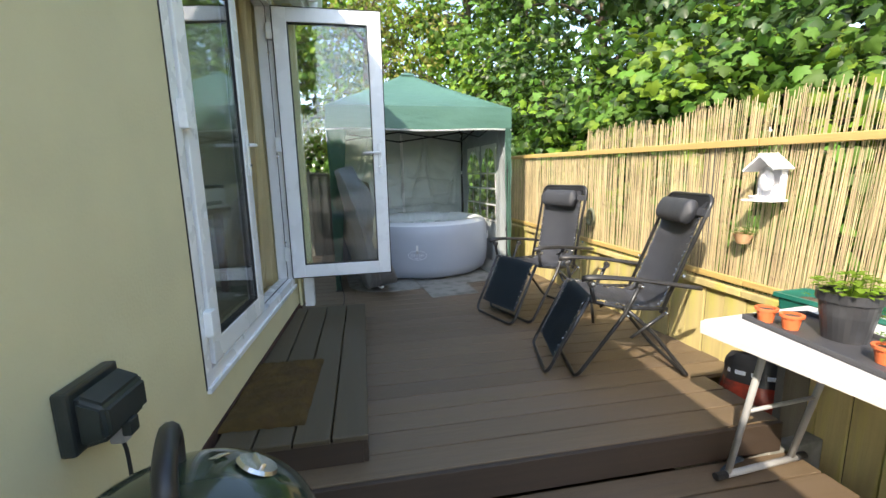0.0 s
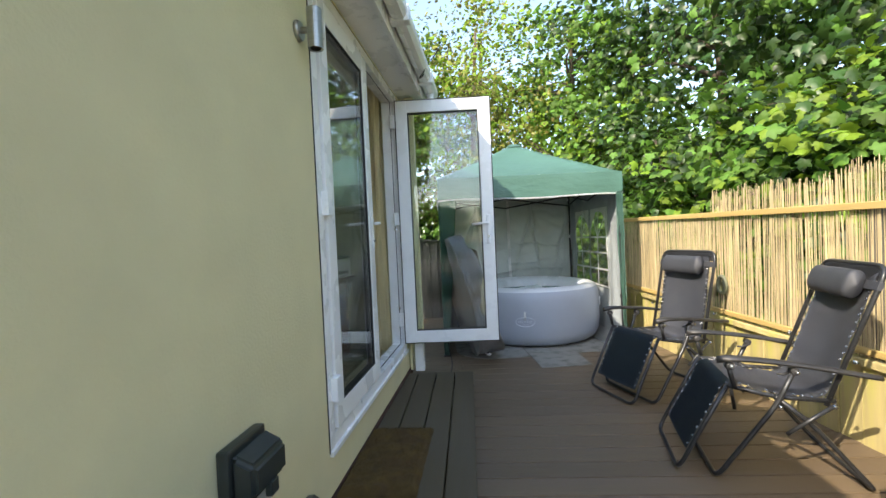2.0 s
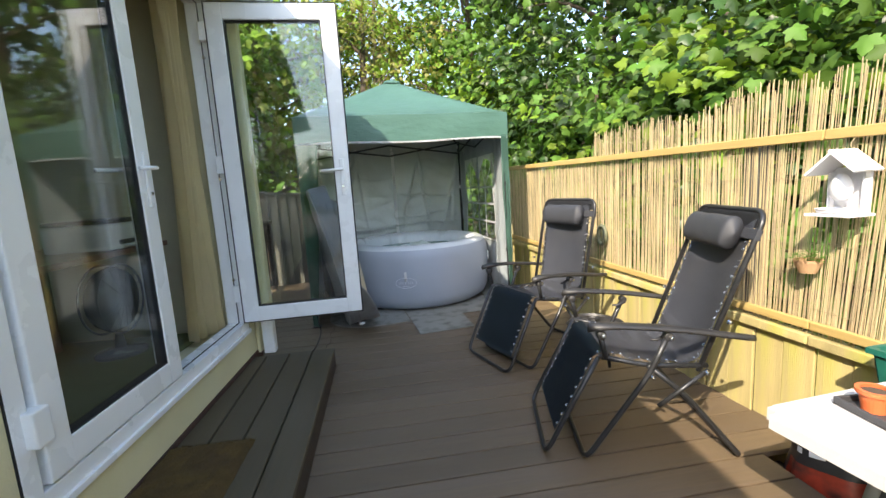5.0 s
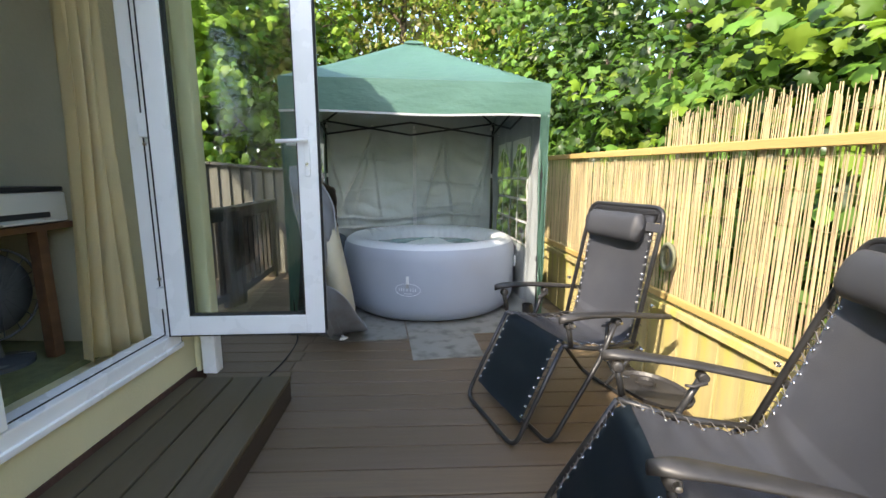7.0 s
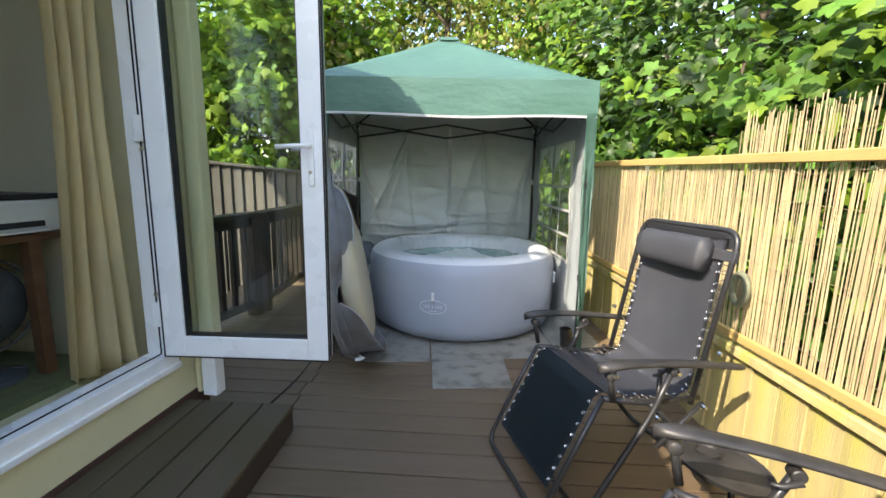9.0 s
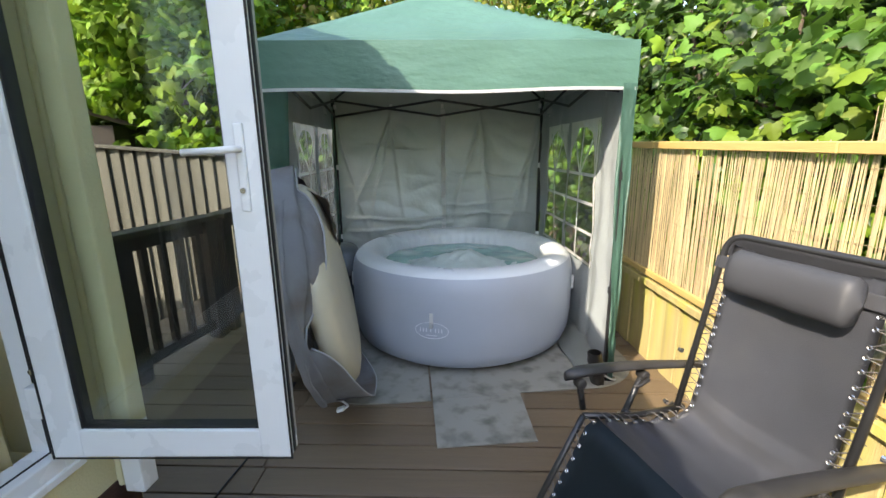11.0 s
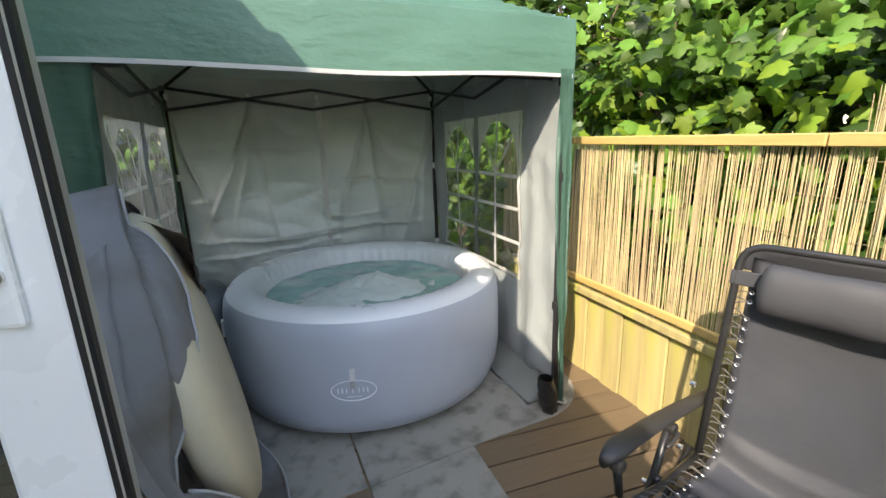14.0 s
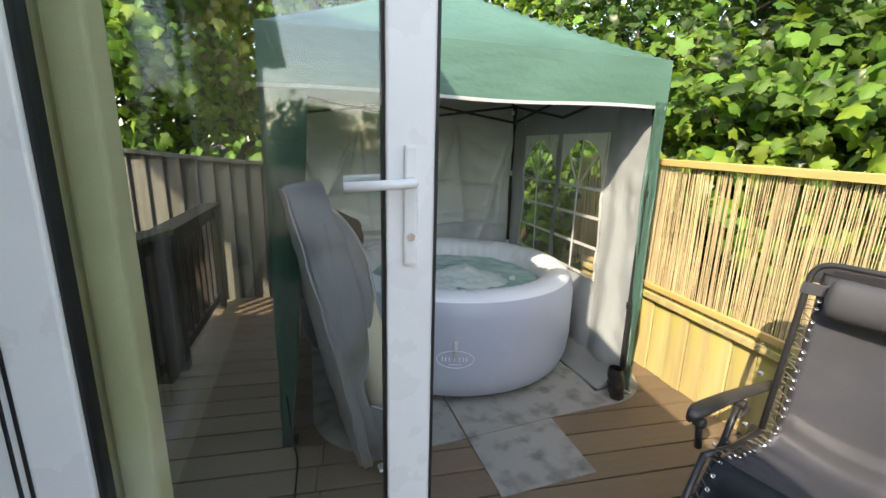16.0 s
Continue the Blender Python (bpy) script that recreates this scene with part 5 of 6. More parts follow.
part("bar", tube(fillet([(0.0, 0.0, 0.014), (0.10, 0.05, 0.014), (0.16, 0.06, 0.014)], 0.03), 0.013, 8), material("blue_grey_paint", (0.05, 0.07, 0.10), 0.4), rest, smooth=True)

def pot(name, m, r, h, mat, label, soil=0.85, rim=0.012, parent=None, group=""):
    t = thing(name, m, label, "plant pot", group)
    part("wall", lathe([(0, 0.0), (r * 0.74, 0.0), (r * 0.97, h * 0.80), (r * 0.97, h * 0.82), (r + rim * 0.5, h * 0.82), (r + rim * 0.6, h), (r - 0.004, h), (r * 0.94, h * 0.80), (r * 0.9, h * soil * 0.6)], 28), mat, t, smooth=False)
    part("soil", lathe([(0, h * soil + 0.004), (r * 0.5, h * soil + 0.002), (r * 0.95, h * soil)], 20), SOIL, t)
    return t

TOPZ = LOWER + 0.7365
tray2 = thing("seed_tray", pose(1.60, 1.335, TOPZ, 0, 0, -13), "dark grey plastic seed tray on the table", "tray")
b = box((0.0, -0.82, 0.0), (0.30, 0.0, 0.004), 0.001, seg=1)
for lo, hi in (((0, -0.82, 0.004), (0.008, 0, 0.022)), ((0.292, -0.82, 0.004), (0.30, 0, 0.022)), ((0.008, -0.82, 0.004), (0.292, -0.812, 0.022)), ((0.008, -0.008, 0.004), (0.292, 0, 0.022))):
    box(lo, hi, 0.002, bm=b, seg=1)
part("base", b, TRAY, tray2)
for x, y in ((1.642, 1.265), (1.647, 1.17), (1.60, 0.85)):
    pot("plant_pot", pose(x, y, TOPZ + 0.005), 0.035, 0.06, TERRA, "small orange plastic pot of soil in the tray", group="orange pots in the tray")

def leafy(name, parent, n, r, h, size, seed, mat, label=""):
    """A bushy tuft of small oval leaves on stalks."""
    rnd = random.Random(seed)
    vv, ff = [], []
    for k in range(n):
        a, q = rnd.uniform(0, 6.283), rnd.random() ** 0.6
        tip = Vector((r * q * math.cos(a), r * q * math.sin(a), h * (0.35 + 0.65 * rnd.random()) * (1.1 - 0.5 * q)))
        w = rnd.uniform(0.6, 1.2) * size
        d = Vector((math.cos(a), math.sin(a), rnd.uniform(-0.3, 0.5))).normalized()
        s = d.cross(Vector((0, 0, 1))).normalized()
        nrm = s.cross(d)
        i = len(vv)
        vv += [tip, tip + d * w * 0.35 + s * w * 0.38 + nrm * w * 0.08, tip + d * w - nrm * w * 0.1, tip + d * w * 0.35 - s * w * 0.38 + nrm * w * 0.08]
        ff += [(i, i + 1, i + 2), (i, i + 2, i + 3)]
        root = Vector((tip.x * 0.3, tip.y * 0.3, 0))
        i = len(vv)
        t = Vector((0.0015, 0.0015, 0))
        vv += [root - t, root + t, tip + t * 0.5, tip - t * 0.5]
        ff.append((i, i + 1, i + 2, i + 3))
    return tagged(raw(name, vv, ff, mat, parent, label), kind="stuff")

bp = pot("plant_pot", pose(1.725, 1.035, TOPZ + 0.005), 0.092, 0.18, BLACK_POT, "large black plastic pot with a bushy green seedling")
o = leafy("foliage", bp, 150, 0.10, 0.09, 0.032, 4, LEAF_YOUNG)
o.location = (0, 0, 0.16)
lp = thing("seedling", pose(1.60, 0.85, TOPZ + 0.072), "small green seedling in an orange pot", "plant")
leafy("leaves", lp, 24, 0.035, 0.05, 0.016, 9, LEAF)

def trough(m, label, seed):
    t = thing("planter_trough", m, label, "planter", "green troughs along the fence")
    b = bmesh.new()
    W0, L0, H0 = 0.20, 0.60, 0.17
    ring_at = lambda w, l, z: [b.verts.new((sx * w / 2, sy * l / 2, z)) for sx, sy in ((-1, -1), (1, -1), (1, 1), (-1, 1))]
    rings = [ring_at(W0 * 0.8, L0 * 0.94, 0), ring_at(W0, L0, H0 - 0.02), ring_at(W0 + 0.02, L0 + 0.02, H0 - 0.02), ring_at(W0 + 0.02, L0 + 0.02, H0), ring_at(W0 - 0.01, L0 - 0.01, H0), ring_at(W0 - 0.03, L0 - 0.03, H0 - 0.04)]
    b.faces.new(rings[0])
    for q, s in zip(rings, rings[1:]):
        for k in range(4):
            b.faces.new((q[k], q[(k + 1) % 4], s[(k + 1) % 4], s[k]))
    bmesh.ops.bevel(b, geom=[e for e in b.edges if abs(e.verts[0].co.z - e.verts[1].co.z) > 0.02], offset=0.012, segments=2, affect="EDGES")
    part("body", b, TROUGH, t)
    part("soil", box((-W0 * 0.45, -L0 * 0.47, 0.10), (W0 * 0.45, L0 * 0.47, 0.135)), SOIL, t)
    o = leafy("foliage", t, 60, 0.16, 0.12, 0.026, seed, LEAF)
    o.location = (0, 0, 0.13)
    o.scale = (0.5, 1.6, 1)
    return t
bench = thing("planter_shelf", FENCE @ pose(-0.125, -1.08, 0), "rough timber shelf against the fence under the troughs", "shelf")
part("shelf_board", box((-0.11, -0.95, 0.405), (0.11, 0.62, 0.43), 0.003), GREY_FENCE, bench)
for y in (-0.9, 0.56):
    part("support", box((-0.09, y - 0.02, -0.62), (0.09, y + 0.02, 0.405), 0.003), GREY_FENCE, bench)
trough(FENCE @ pose(-0.125, -0.76, 0.4305), "green plastic trough planter with young plants", 21)
trough(FENCE @ pose(-0.125, -1.42, 0.4305), "green plastic trough planter with young plants", 22)

tagged(part("paving_slab", box((1.9, 1.35, LOWER - 0.46), (2.28, 1.95, LOWER), 0.01), MAT_GREY), "grey concrete slab beside the deck", "paving", kind="structure")
# compost sack under the table
SACK = material("printed_sack", (0.03, 0.03, 0.032), 0.35, vary=0.2, bump=0.5, bump_scale=18)
SACK_RED = material("sack_print_red", (0.42, 0.05, 0.025), 0.35, vary=0.3, scale=20, dark=(0.05, 0.03, 0.03), dark_amount=0.9, dark_scale=14)
sack = thing("compost_sack", pose(2.15, 1.62, LOWER + 0.001, 0, 0, -55), "half-full black compost sack with a red print", "sack")
def bagshape(a, c):
    q = 2 * math.pi * c
    z = 0.36 * a
    w = (1 - 0.25 * a ** 3) * min(1, (a + 0.02) * 9) ** 0.4
    n = 1 + 0.16 * noise.noise((math.cos(q) * 2, math.sin(q) * 2, z * 8))
    return Vector((0.17 * w * n * math.cos(q), 0.11 * w * (1 - 0.7 * a ** 2) * n * math.sin(q), z))
b = sheet(bagshape, 20, 32)
part("sack_body", b, SACK, sack, smooth=True)
def printpatch(a, c):
    p = bagshape(0.08 + 0.50 * a, 0.50 + 0.44 * c)
    return Vector((p.x * 1.02, p.y * 1.03, p.z))
part("print_panel", sheet(printpatch, 8, 14), SACK_RED, sack, "red and yellow printed panel", smooth=True)
for k in range(4):
    def pb(a, c, k=k):
        p = bagshape(0.70 + 0.06 * a, 0.58 + 0.07 * k + 0.045 * c)
        return Vector((p.x * 1.03, p.y * 1.05, p.z))
    part("print_bar", sheet(pb, 2, 3), MARK, sack)

# ---- bird box on the fence ----
WHITE_WOOD = material("white_painted_wood", (0.78, 0.78, 0.80), 0.5, vary=0.05, scale=6, bump=0.15)
bird = thing("bird_feeder", FENCE @ pose(-0.035, -0.235, 1.045) @ Matrix.Diagonal((0.87, 0.87, 0.87, 1)), "white wooden bird feeder house hung on the fence", "bird feeder")
part("back_panel", box((0.0, -0.075, 0.0), (0.012, 0.075, 0.20), 0.002), WHITE_WOOD, bird)
part("floor_board", box((-0.13, -0.095, -0.012), (0.012, 0.095, 0.0), 0.003), WHITE_WOOD, bird)
for sg in (-1, 1):
    part("roof_slope", box((-0.14, -0.008, -0.012), (0.02, 0.135, 0.0), 0.003, m=pose(0, 0, 0.268, -42 if sg > 0 else -138, 0, 0)), WHITE_WOOD, bird)
    part("side_panel", box((-0.03, 0.068 * sg - 0.006, 0.0), (0.0, 0.068 * sg + 0.006, 0.18), 0.002), WHITE_WOOD, bird)
b = bmesh.new()
bmesh.ops.create_uvsphere(b, u_segments=18, v_segments=12, radius=1)
for v in b.verts:
    v.co = Vector((v.co.x * 0.034 - 0.055, v.co.y * 0.036 * (1.2 - 0.25 * v.co.z), 0.115 + v.co.z * 0.062))
part("feeder_jar", b, WHITE_WOOD, bird, "rounded white seed jar", smooth=True)
part("dish", lathe([(0, 0.004), (0.05, 0.004), (0.062, 0.022), (0.058, 0.022), (0.046, 0.008), (0, 0.008)], 24, m=pose(-0.07, 0.02, 0)), WHITE_WOOD, bird)
part("hanger", tube(smooth_path([(0.006, 0.0, 0.26), (0.0, 0.01, 0.30), (0.012, 0.0, 0.33), (0.015, -0.02, 0.345)]), 0.002, 5), WIRE, bird)
basket = thing("wall_pot", FENCE @ pose(-0.06, -0.115, 0.83), "small terracotta wall pot with a leafy tuft", "plant pot")
part("bowl", lathe([(0.0, -0.05), (0.03, -0.045), (0.05, 0.0), (0.052, 0.012), (0.045, 0.012)], 20), material("terracotta", (0.5, 0.3, 0.16), 0.8, vary=0.15), basket)
leafy("foliage", basket, 90, 0.07, 0.05, 0.018, 31, LEAF).location = (0, 0, 0.0)
wreath = thing("hanging_ornament", FENCE @ pose(-0.04, 1.42, 0.80), "grey-green round ornament hung on the fence", "ornament")
part("ring", tube([(0.0, 0.045 * math.cos(k * math.pi / 12), 0.07 * math.sin(k * math.pi / 12)) for k in range(24)], 0.016, 8, closed=True), material("grey_green", (0.2, 0.21, 0.13), 0.7, vary=0.3, scale=20), wreath, smooth=True)

# ---- inside the room ----
CURTAIN = material("cream_curtain", (0.82, 0.72, 0.46), 0.85, vary=0.06, scale=4, bump=0.15, bump_scale=200, sss=0.3)
cur = thing("curtain", HOUSE, "long cream curtain drawn back beside the door", "curtain")
def drape(a, c):
    y = 1.425 + 0.205 * a + (0.06 * (1 - abs(2 * c - 1))) * (0.5 - a)
    x = -0.145 + 0.042 * math.sin(a * 19 + 1.6 * c + 0.7 * math.sin(c * 4)) + 0.010 * math.sin(a * 43 + 2 * c)
    return Vector((x - 0.05 * c * (1 - a), y - 0.04 * c * (1 - a), 2.46 - 2.05 * c))
part("cloth", thick(sheet(drape, 70, 20), 0.002), CURTAIN, cur, smooth=True)
DESKWOOD = material("brown_desk_wood", (0.14, 0.07, 0.035), 0.45, vary=0.2, scale=3, stretch=(8, 1, 8), bump=0.1)
desk = thing("desk", HOUSE @ pose(-0.66, 1.12, 0.386), "brown wooden desk against the room wall", "desk")
part("desktop", box((-0.45, -0.75, 0.60), (0.26, 0.56, 0.63), 0.004), DESKWOOD, desk)
for x in (-0.42, 0.19):
    for y in (-0.7, 0.4):
        part("leg", box((x, y - 0.025, 0.0), (x + 0.05, y + 0.025, 0.60), 0.004), DESKWOOD, desk)
part("modesty_panel", box((-0.40, -0.7, 0.30), (-0.38, 0.4, 0.60), 0.002), DESKWOOD, desk)
PRN = material("white_printer_plastic", (0.66, 0.66, 0.60), 0.4, vary=0.03)
prn = thing("printer", HOUSE @ pose(-0.60, 1.44, 1.0165), "white inkjet printer with a black top on the desk", "printer")
part("body", box((-0.17, -0.24, 0.0), (0.17, 0.24, 0.14), 0.015), PRN, prn)
part("scanner_lid", box((-0.165, -0.235, 0.141), (0.165, 0.235, 0.165), 0.008), STEEL_BLACK, prn, "black scanner lid")
part("paper_slot", box((0.165, -0.17, 0.025), (0.175, 0.14, 0.05), 0.003), STEEL_BLACK, prn)
part("paper_tray", box((0.10, -0.14, 0.010), (0.24, 0.11, 0.02), 0.003), PRN, prn)
FAN = material("smoky_plastic", (0.10, 0.11, 0.12), 0.25, vary=0.2)
fan = thing("desk_fan", HOUSE @ pose(-0.60, 1.40, 0.386), "dark round floor fan under the desk", "fan")
part("base", lathe([(0, 0), (0.13, 0), (0.13, 0.02), (0.03, 0.04), (0.02, 0.12), (0, 0.12)], 28), FAN, fan)
for z in (-0.05, 0.05):
    part("guard_ring", tube([(z, 0.20 * math.cos(k * math.pi / 18), 0.33 + 0.20 * math.sin(k * math.pi / 18)) for k in range(36)], 0.006, 6, closed=True), FAN, fan, smooth=True)
part("drum", lathe([(0.0, -0.05), (0.17, -0.045), (0.19, 0), (0.17, 0.045), (0.05, 0.06), (0, 0.06)], 32, m=pose(0, 0, 0.33, 0, 90, 0)), FAN, fan, smooth=True)
b = None
for k in range(16):
    a = 2 * math.pi * k / 16
    b = tube([(0.066, 0.03 * math.cos(a), 0.33 + 0.03 * math.sin(a)), (0.055, 0.20 * math.cos(a), 0.33 + 0.20 * math.sin(a))], 0.0022, 4, bm=b)
tagged(part("guard_mesh", b, FAN, fan), kind="stuff")

# ---- trees ----
def leaf_shape(kind):
    if kind == "sycamore":      # five pointed lobes round the stalk
        pts = [(0.0, 0.0), (0.16, -0.11), (0.45, -0.10), (0.42, 0.10), (0.56, 0.22), (0.68, 0.44), (0.50, 0.50), (0.33, 0.51), (0.32, 0.70), (0.17, 0.86), (0.0, 1.06)]
        right = [(x, y) for x, y in pts]
        outline = right + [(-x, y) for x, y in right[-2:0:-1]]
        centre = (0.0, 0.34)
    else:
        outline = [(0, 0), (0.3, 0.25), (0.33, 0.55), (0, 1.0), (-0.33, 0.55), (-0.3, 0.25)]
        centre = (0.0, 0.45)
    v = [(centre[0], centre[1], 0.05)] + [(x, y, -0.16 * abs(x) * 2 - 0.22 * max(0, y - 0.4)) for x, y in outline]
    n = len(outline)
    return np.array(v), np.array([(0, 1 + k, 1 + (k + 1) % n) for k in range(n)])

SHAPES = {k: leaf_shape(k) for k in ("sycamore", "oval")}

def unit(a):
    return a / np.maximum(np.linalg.norm(a, axis=1, keepdims=True), 1e-6)

def leaf_cloud(centres, outward, per, spread, size, kind, rng, droop=0.9):
    """Leaves hung round twig tips; returns vertices and faces."""
    n = len(centres) * per
    c = np.repeat(centres, per, axis=0) + rng.normal(0, 1, (n, 3)) * np.array([spread, spread, spread * 0.6])
    o = np.repeat(outward, per, axis=0)
    nrm = unit(o * 0.6 + np.array([-0.26, -0.22, 0.48]) + rng.normal(0, 0.66, (n, 3)))
    tip = unit(o * 0.5 + rng.normal(0, 0.6, (n, 3)) + np.array([0, 0, -droop]))
    tip = unit(tip - nrm * np.sum(tip * nrm, axis=1, keepdims=True))
    side = np.cross(tip, nrm)
    s = size * rng.uniform(0.55, 1.15, (n, 1))
    lv, lf = SHAPES[kind]
    verts = (c[:, None, :] + s[:, None] * (lv[None, :, 0:1] * side[:, None] + lv[None, :, 1:2] * tip[:, None] + lv[None, :, 2:3] * nrm[:, None])).reshape(-1, 3)
    faces = (np.arange(n)[:, None, None] * len(lv) + lf[None]).reshape(-1, 3)
    return verts, faces

def tri_mesh(name, verts, faces, mat, parent):
    me = bpy.data.meshes.new(name)
    me.vertices.add(len(verts))
    me.vertices.foreach_set("co", verts.astype(np.float32).ravel())
    me.loops.add(faces.size)
    me.loops.foreach_set("vertex_index", faces.astype(np.int32).ravel())
    me.polygons.add(len(faces))
    me.polygons.foreach_set("loop_start", np.arange(0, faces.size, 3, dtype=np.int32))
    me.update(calc_edges=True)
    me.materials.append(mat)
    ob = new(name, me)
    ob.parent = parent
    return ob

def tree(x, y, height, radius, base, mats, size, kind, tips, per, seed, label, lean=(0, 0), bare=0.25):
    """Trunk with limbs; leaf tufts at the limbs' ends and over an uneven crown."""
    rng = np.random.default_rng(seed)
    rnd = random.Random(seed)
    t = thing("tree", pose(x, y, -0.62), label, "tree")
    top = Vector((lean[0], lean[1], height * 0.86))
    pts = [Vector((0, 0, -0.1)), Vector((rnd.uniform(-.12, .12), rnd.uniform(-.12, .12), height * 0.25)), top * 0.55 + Vector((rnd.uniform(-.25, .25), rnd.uniform(-.25, .25), 0)), top]
    path = smooth_path(pts, 6)
    r0 = 0.022 * height + 0.02
    part("trunk", tube(path, [r0 * (1 - 0.85 * k / (len(path) - 1)) for k in range(len(path))], 9), BARK, t, smooth=True)
    centres, outs = [], []
    mid = Vector((lean[0] * 0.6, lean[1] * 0.6, base + (height - base) * 0.5))
    half = (height - base) / 2
    for k in range(11):
        f = rnd.uniform(bare, 0.92)
        p = path[int(f * (len(path) - 1))]
        a = k * 2.4 + rnd.uniform(-0.4, 0.4)
        L = radius * rnd.uniform(0.7, 1.0) * (1.15 - 0.55 * f)
        e = p + Vector((math.cos(a) * L, math.sin(a) * L, L * rnd.uniform(0.15, 0.7)))
        mpt = p.lerp(e, 0.5) + Vector((rnd.uniform(-.15, .15), rnd.uniform(-.15, .15), 0.12 * L))
        br = smooth_path([p, mpt, e], 5)
        rb = r0 * 0.42 * (1 - 0.6 * f)
        part("limb", tube(br, [rb * (1 - 0.8 * j / (len(br) - 1)) for j in range(len(br))], 6), BARK, t, smooth=True)
        for j in range(3):
            q = br[rnd.randrange(4, len(br))]
            e2 = q + Vector((rnd.uniform(-1, 1), rnd.uniform(-1, 1), rnd.uniform(-0.1, 0.8))).normalized() * radius * 0.4
            part("branch", tube([q, q.lerp(e2, 0.5) + Vector((0, 0, 0.05)), e2], [rb * 0.3, rb * 0.22, rb * 0.08], 5), BARK, t)
            centres.append(e2)
        centres.append(e)
    while len(centres) < tips:
        d = Vector((rnd.gauss(0, 1), rnd.gauss(0, 1), rnd.gauss(0, 1))).normalized()
        q = rnd.random() ** 0.42
        lump = 1 + 0.35 * noise.noise((d.x * 2.2 + seed, d.y * 2.2, d.z * 2.2))
        p = mid + Vector((d.x * radius * q * lump, d.y * radius * q * lump, d.z * half * q * lump))
        if noise.noise((p.x * 0.9 + seed * 3, p.y * 0.9, p.z * 0.9)) > -0.06:
            centres.append(p)
    centres = np.array([tuple(c) for c in centres if x < 3 or c[0] + x > 2.85])     # clear of the fence
    outs = unit(centres - np.array(tuple(mid)) + np.array([0, 0, 0.3]))
    pick = rng.random(len(centres))
    edges = np.linspace(0, 1, len(mats) + 1)
    for m, lo, hi in zip(mats, edges, edges[1:]):
        sel = (pick >= lo) & (pick < hi)
        v, f = leaf_cloud(centres[sel], outs[sel], per, 0.17 + 0.035 * radius, size, kind, rng)
        tri_mesh("crown", v, f, m, t)
    return t

SYC = "broad-leaved sycamore tree in fresh green leaf behind the fence"
DRK = "tall tree with an uneven dense crown, shade coloured into its leaves"
OLV = "olive-green feathery tree behind the gazebo"
YNG = "bright yellow-green young tree in full sun"
# D leaves carry crown shade in their colour
S, Y, D, O = LEAF, LEAF_YOUNG, LEAF_SHADED, LEAF_OLIVE
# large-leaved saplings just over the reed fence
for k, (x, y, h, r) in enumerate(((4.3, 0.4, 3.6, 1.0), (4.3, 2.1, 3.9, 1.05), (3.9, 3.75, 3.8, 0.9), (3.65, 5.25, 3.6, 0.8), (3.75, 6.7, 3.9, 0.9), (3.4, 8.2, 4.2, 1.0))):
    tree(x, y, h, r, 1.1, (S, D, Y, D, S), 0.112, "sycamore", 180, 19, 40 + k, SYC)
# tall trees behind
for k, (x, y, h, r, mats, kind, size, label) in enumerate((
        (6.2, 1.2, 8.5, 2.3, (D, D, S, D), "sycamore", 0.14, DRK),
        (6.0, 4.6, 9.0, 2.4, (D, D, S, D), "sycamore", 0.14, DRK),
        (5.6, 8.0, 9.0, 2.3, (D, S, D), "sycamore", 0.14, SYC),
        (3.9, 10.6, 8.5, 2.0, (S, Y, D, S), "sycamore", 0.13, SYC),
        (1.6, 11.2, 8.5, 2.0, (O, D, O, Y), "oval", 0.11, OLV),
        (-0.8, 11.2, 7.5, 2.0, (Y, S, Y, O), "sycamore", 0.14, YNG),
        (-2.2, 9.2, 5.6, 1.5, (Y, S, Y), "sycamore", 0.14, YNG),
        (-4.6, 10.2, 7.0, 1.9, (Y, S, S), "sycamore", 0.14, YNG),
        (-7.5, 9.0, 7.5, 2.2, (S, Y, D), "sycamore", 0.18, SYC))):
    tree(x, y, h, r, 1.6, mats, size, kind, 310, 18 if kind == "sycamore" else 24, 70 + k, label)
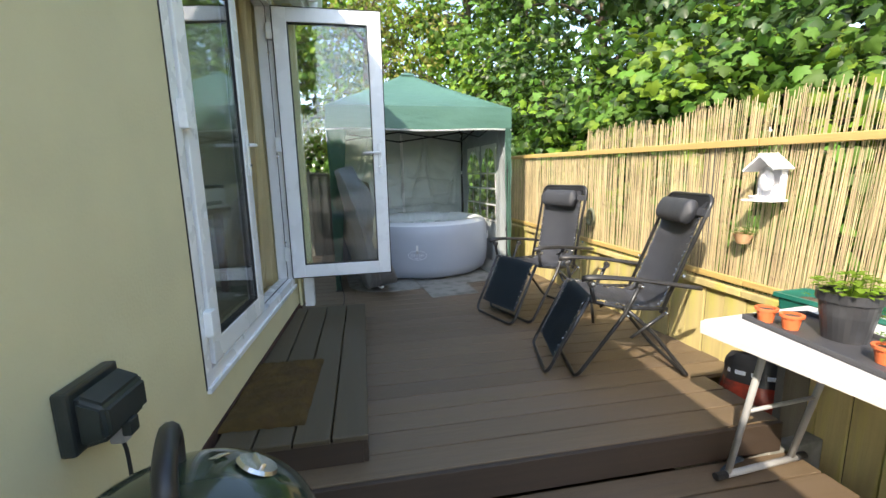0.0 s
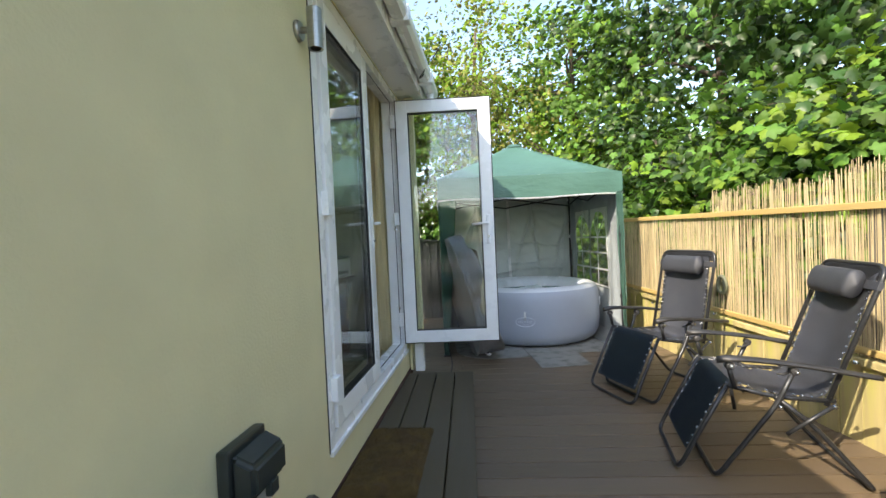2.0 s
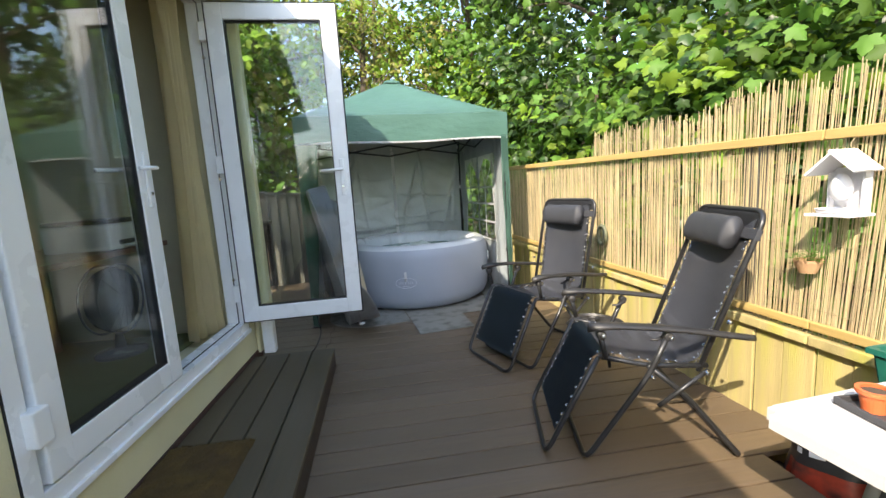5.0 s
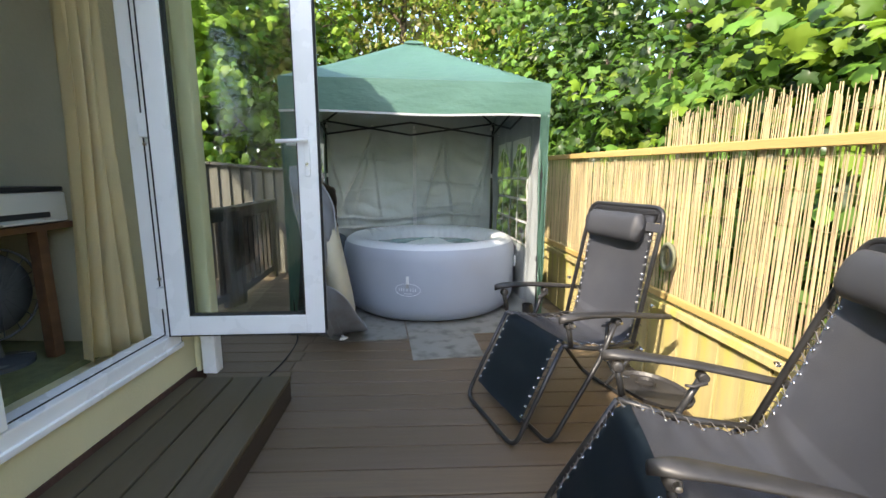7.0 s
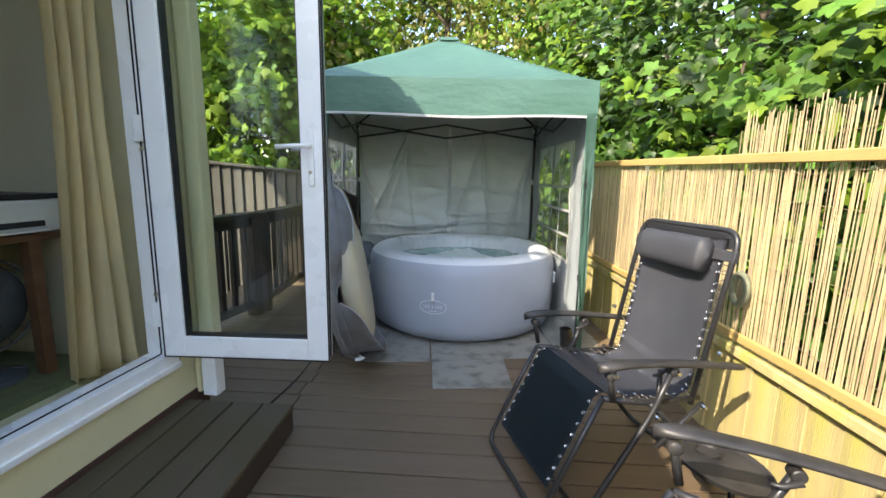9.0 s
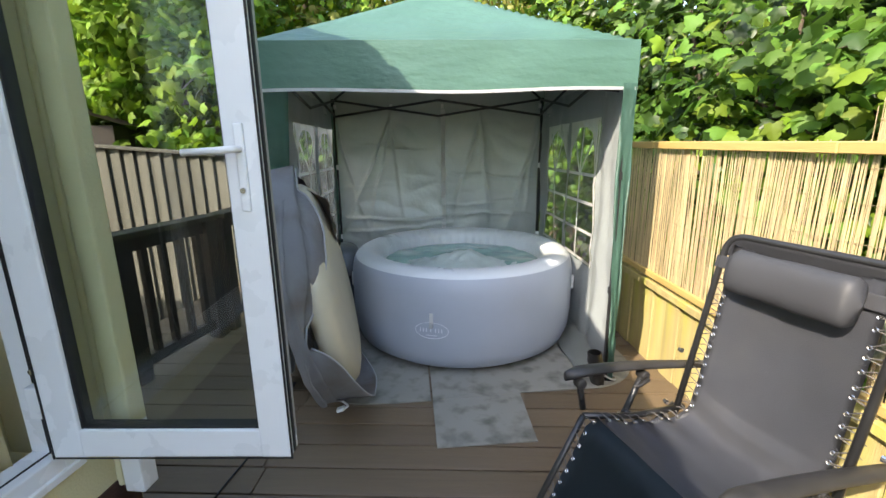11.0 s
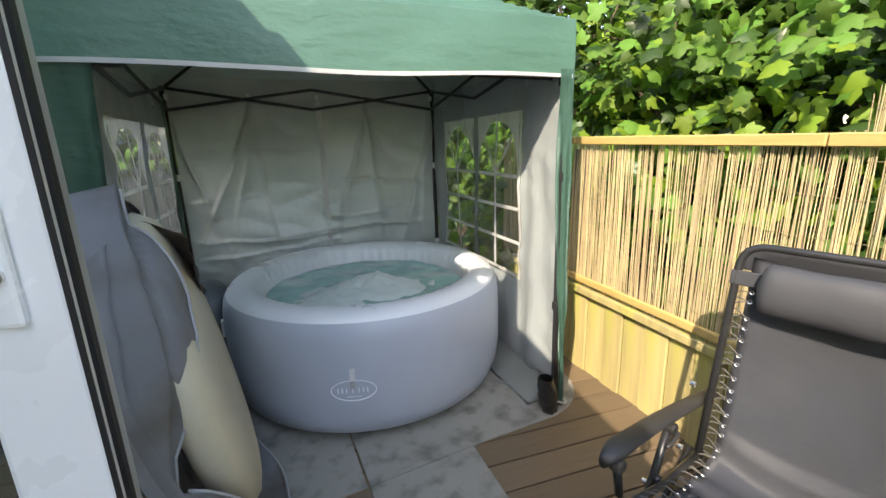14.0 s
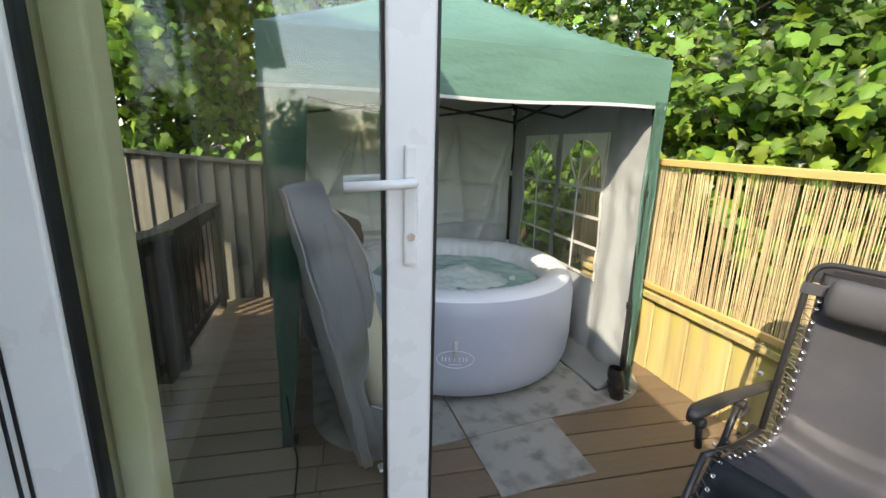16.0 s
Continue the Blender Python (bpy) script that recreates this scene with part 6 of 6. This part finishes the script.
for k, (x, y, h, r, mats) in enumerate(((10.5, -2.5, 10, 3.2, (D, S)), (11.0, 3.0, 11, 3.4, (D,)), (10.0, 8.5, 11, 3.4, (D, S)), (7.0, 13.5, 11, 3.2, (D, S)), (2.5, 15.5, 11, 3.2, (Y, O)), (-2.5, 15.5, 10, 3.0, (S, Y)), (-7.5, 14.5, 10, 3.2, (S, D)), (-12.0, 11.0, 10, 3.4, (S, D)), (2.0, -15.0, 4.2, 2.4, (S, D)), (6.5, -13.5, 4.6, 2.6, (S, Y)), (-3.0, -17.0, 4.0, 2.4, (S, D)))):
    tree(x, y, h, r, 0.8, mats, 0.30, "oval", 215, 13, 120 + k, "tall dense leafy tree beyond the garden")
hedge = tagged(new("undergrowth"), "dense green undergrowth behind the fences, its back part shaded by colour", "undergrowth", kind="stuff")
rng = np.random.default_rng(9)
pts = np.concatenate([np.stack([rng.uniform(3.0, 4.3, 420), rng.uniform(-4, 9, 420), rng.uniform(-0.5, 1.25, 420)], 1), np.stack([rng.uniform(-7, 4, 420), rng.uniform(7.6, 9.5, 420), rng.uniform(-0.5, 1.5, 420)], 1)])
v, f = leaf_cloud(pts, unit(np.array([[-0.6, -0.6, 0.5]]) + 0 * pts), 12, 0.2, 0.15, "oval", rng)
tri_mesh("leaves", v, f, LEAF, hedge)
# back band: shade among the plants is put into the leaf colour
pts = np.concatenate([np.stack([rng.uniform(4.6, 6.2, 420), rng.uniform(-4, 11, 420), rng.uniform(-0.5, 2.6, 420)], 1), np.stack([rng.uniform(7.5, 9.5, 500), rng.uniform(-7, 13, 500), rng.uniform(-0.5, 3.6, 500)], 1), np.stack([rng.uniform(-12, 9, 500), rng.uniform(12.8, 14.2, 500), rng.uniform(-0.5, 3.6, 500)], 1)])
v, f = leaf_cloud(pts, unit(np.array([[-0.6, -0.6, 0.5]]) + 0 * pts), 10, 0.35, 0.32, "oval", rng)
tri_mesh("leaves", v, f, LEAF_SHADED, hedge)

# dark shed beyond the grey fence
shed = thing("garden_shed", pose(-4.0, 8.5, -0.62, 0, 0, 8), "dark timber shed half hidden behind the fence", "shed")
part("wall", box((-1.2, -0.7, 0), (1.2, 0.9, 2.35), 0.01), DARK_WOOD, shed)
b = sheet(lambda a, c: Vector((-1.35 + 2.7 * a, -0.85 + 1.9 * c, 2.36 + 0.45 * (1 - abs(2 * a - 1)))), 2, 1)
part("roof", thick(b, 0.04), DARK_WOOD, shed)
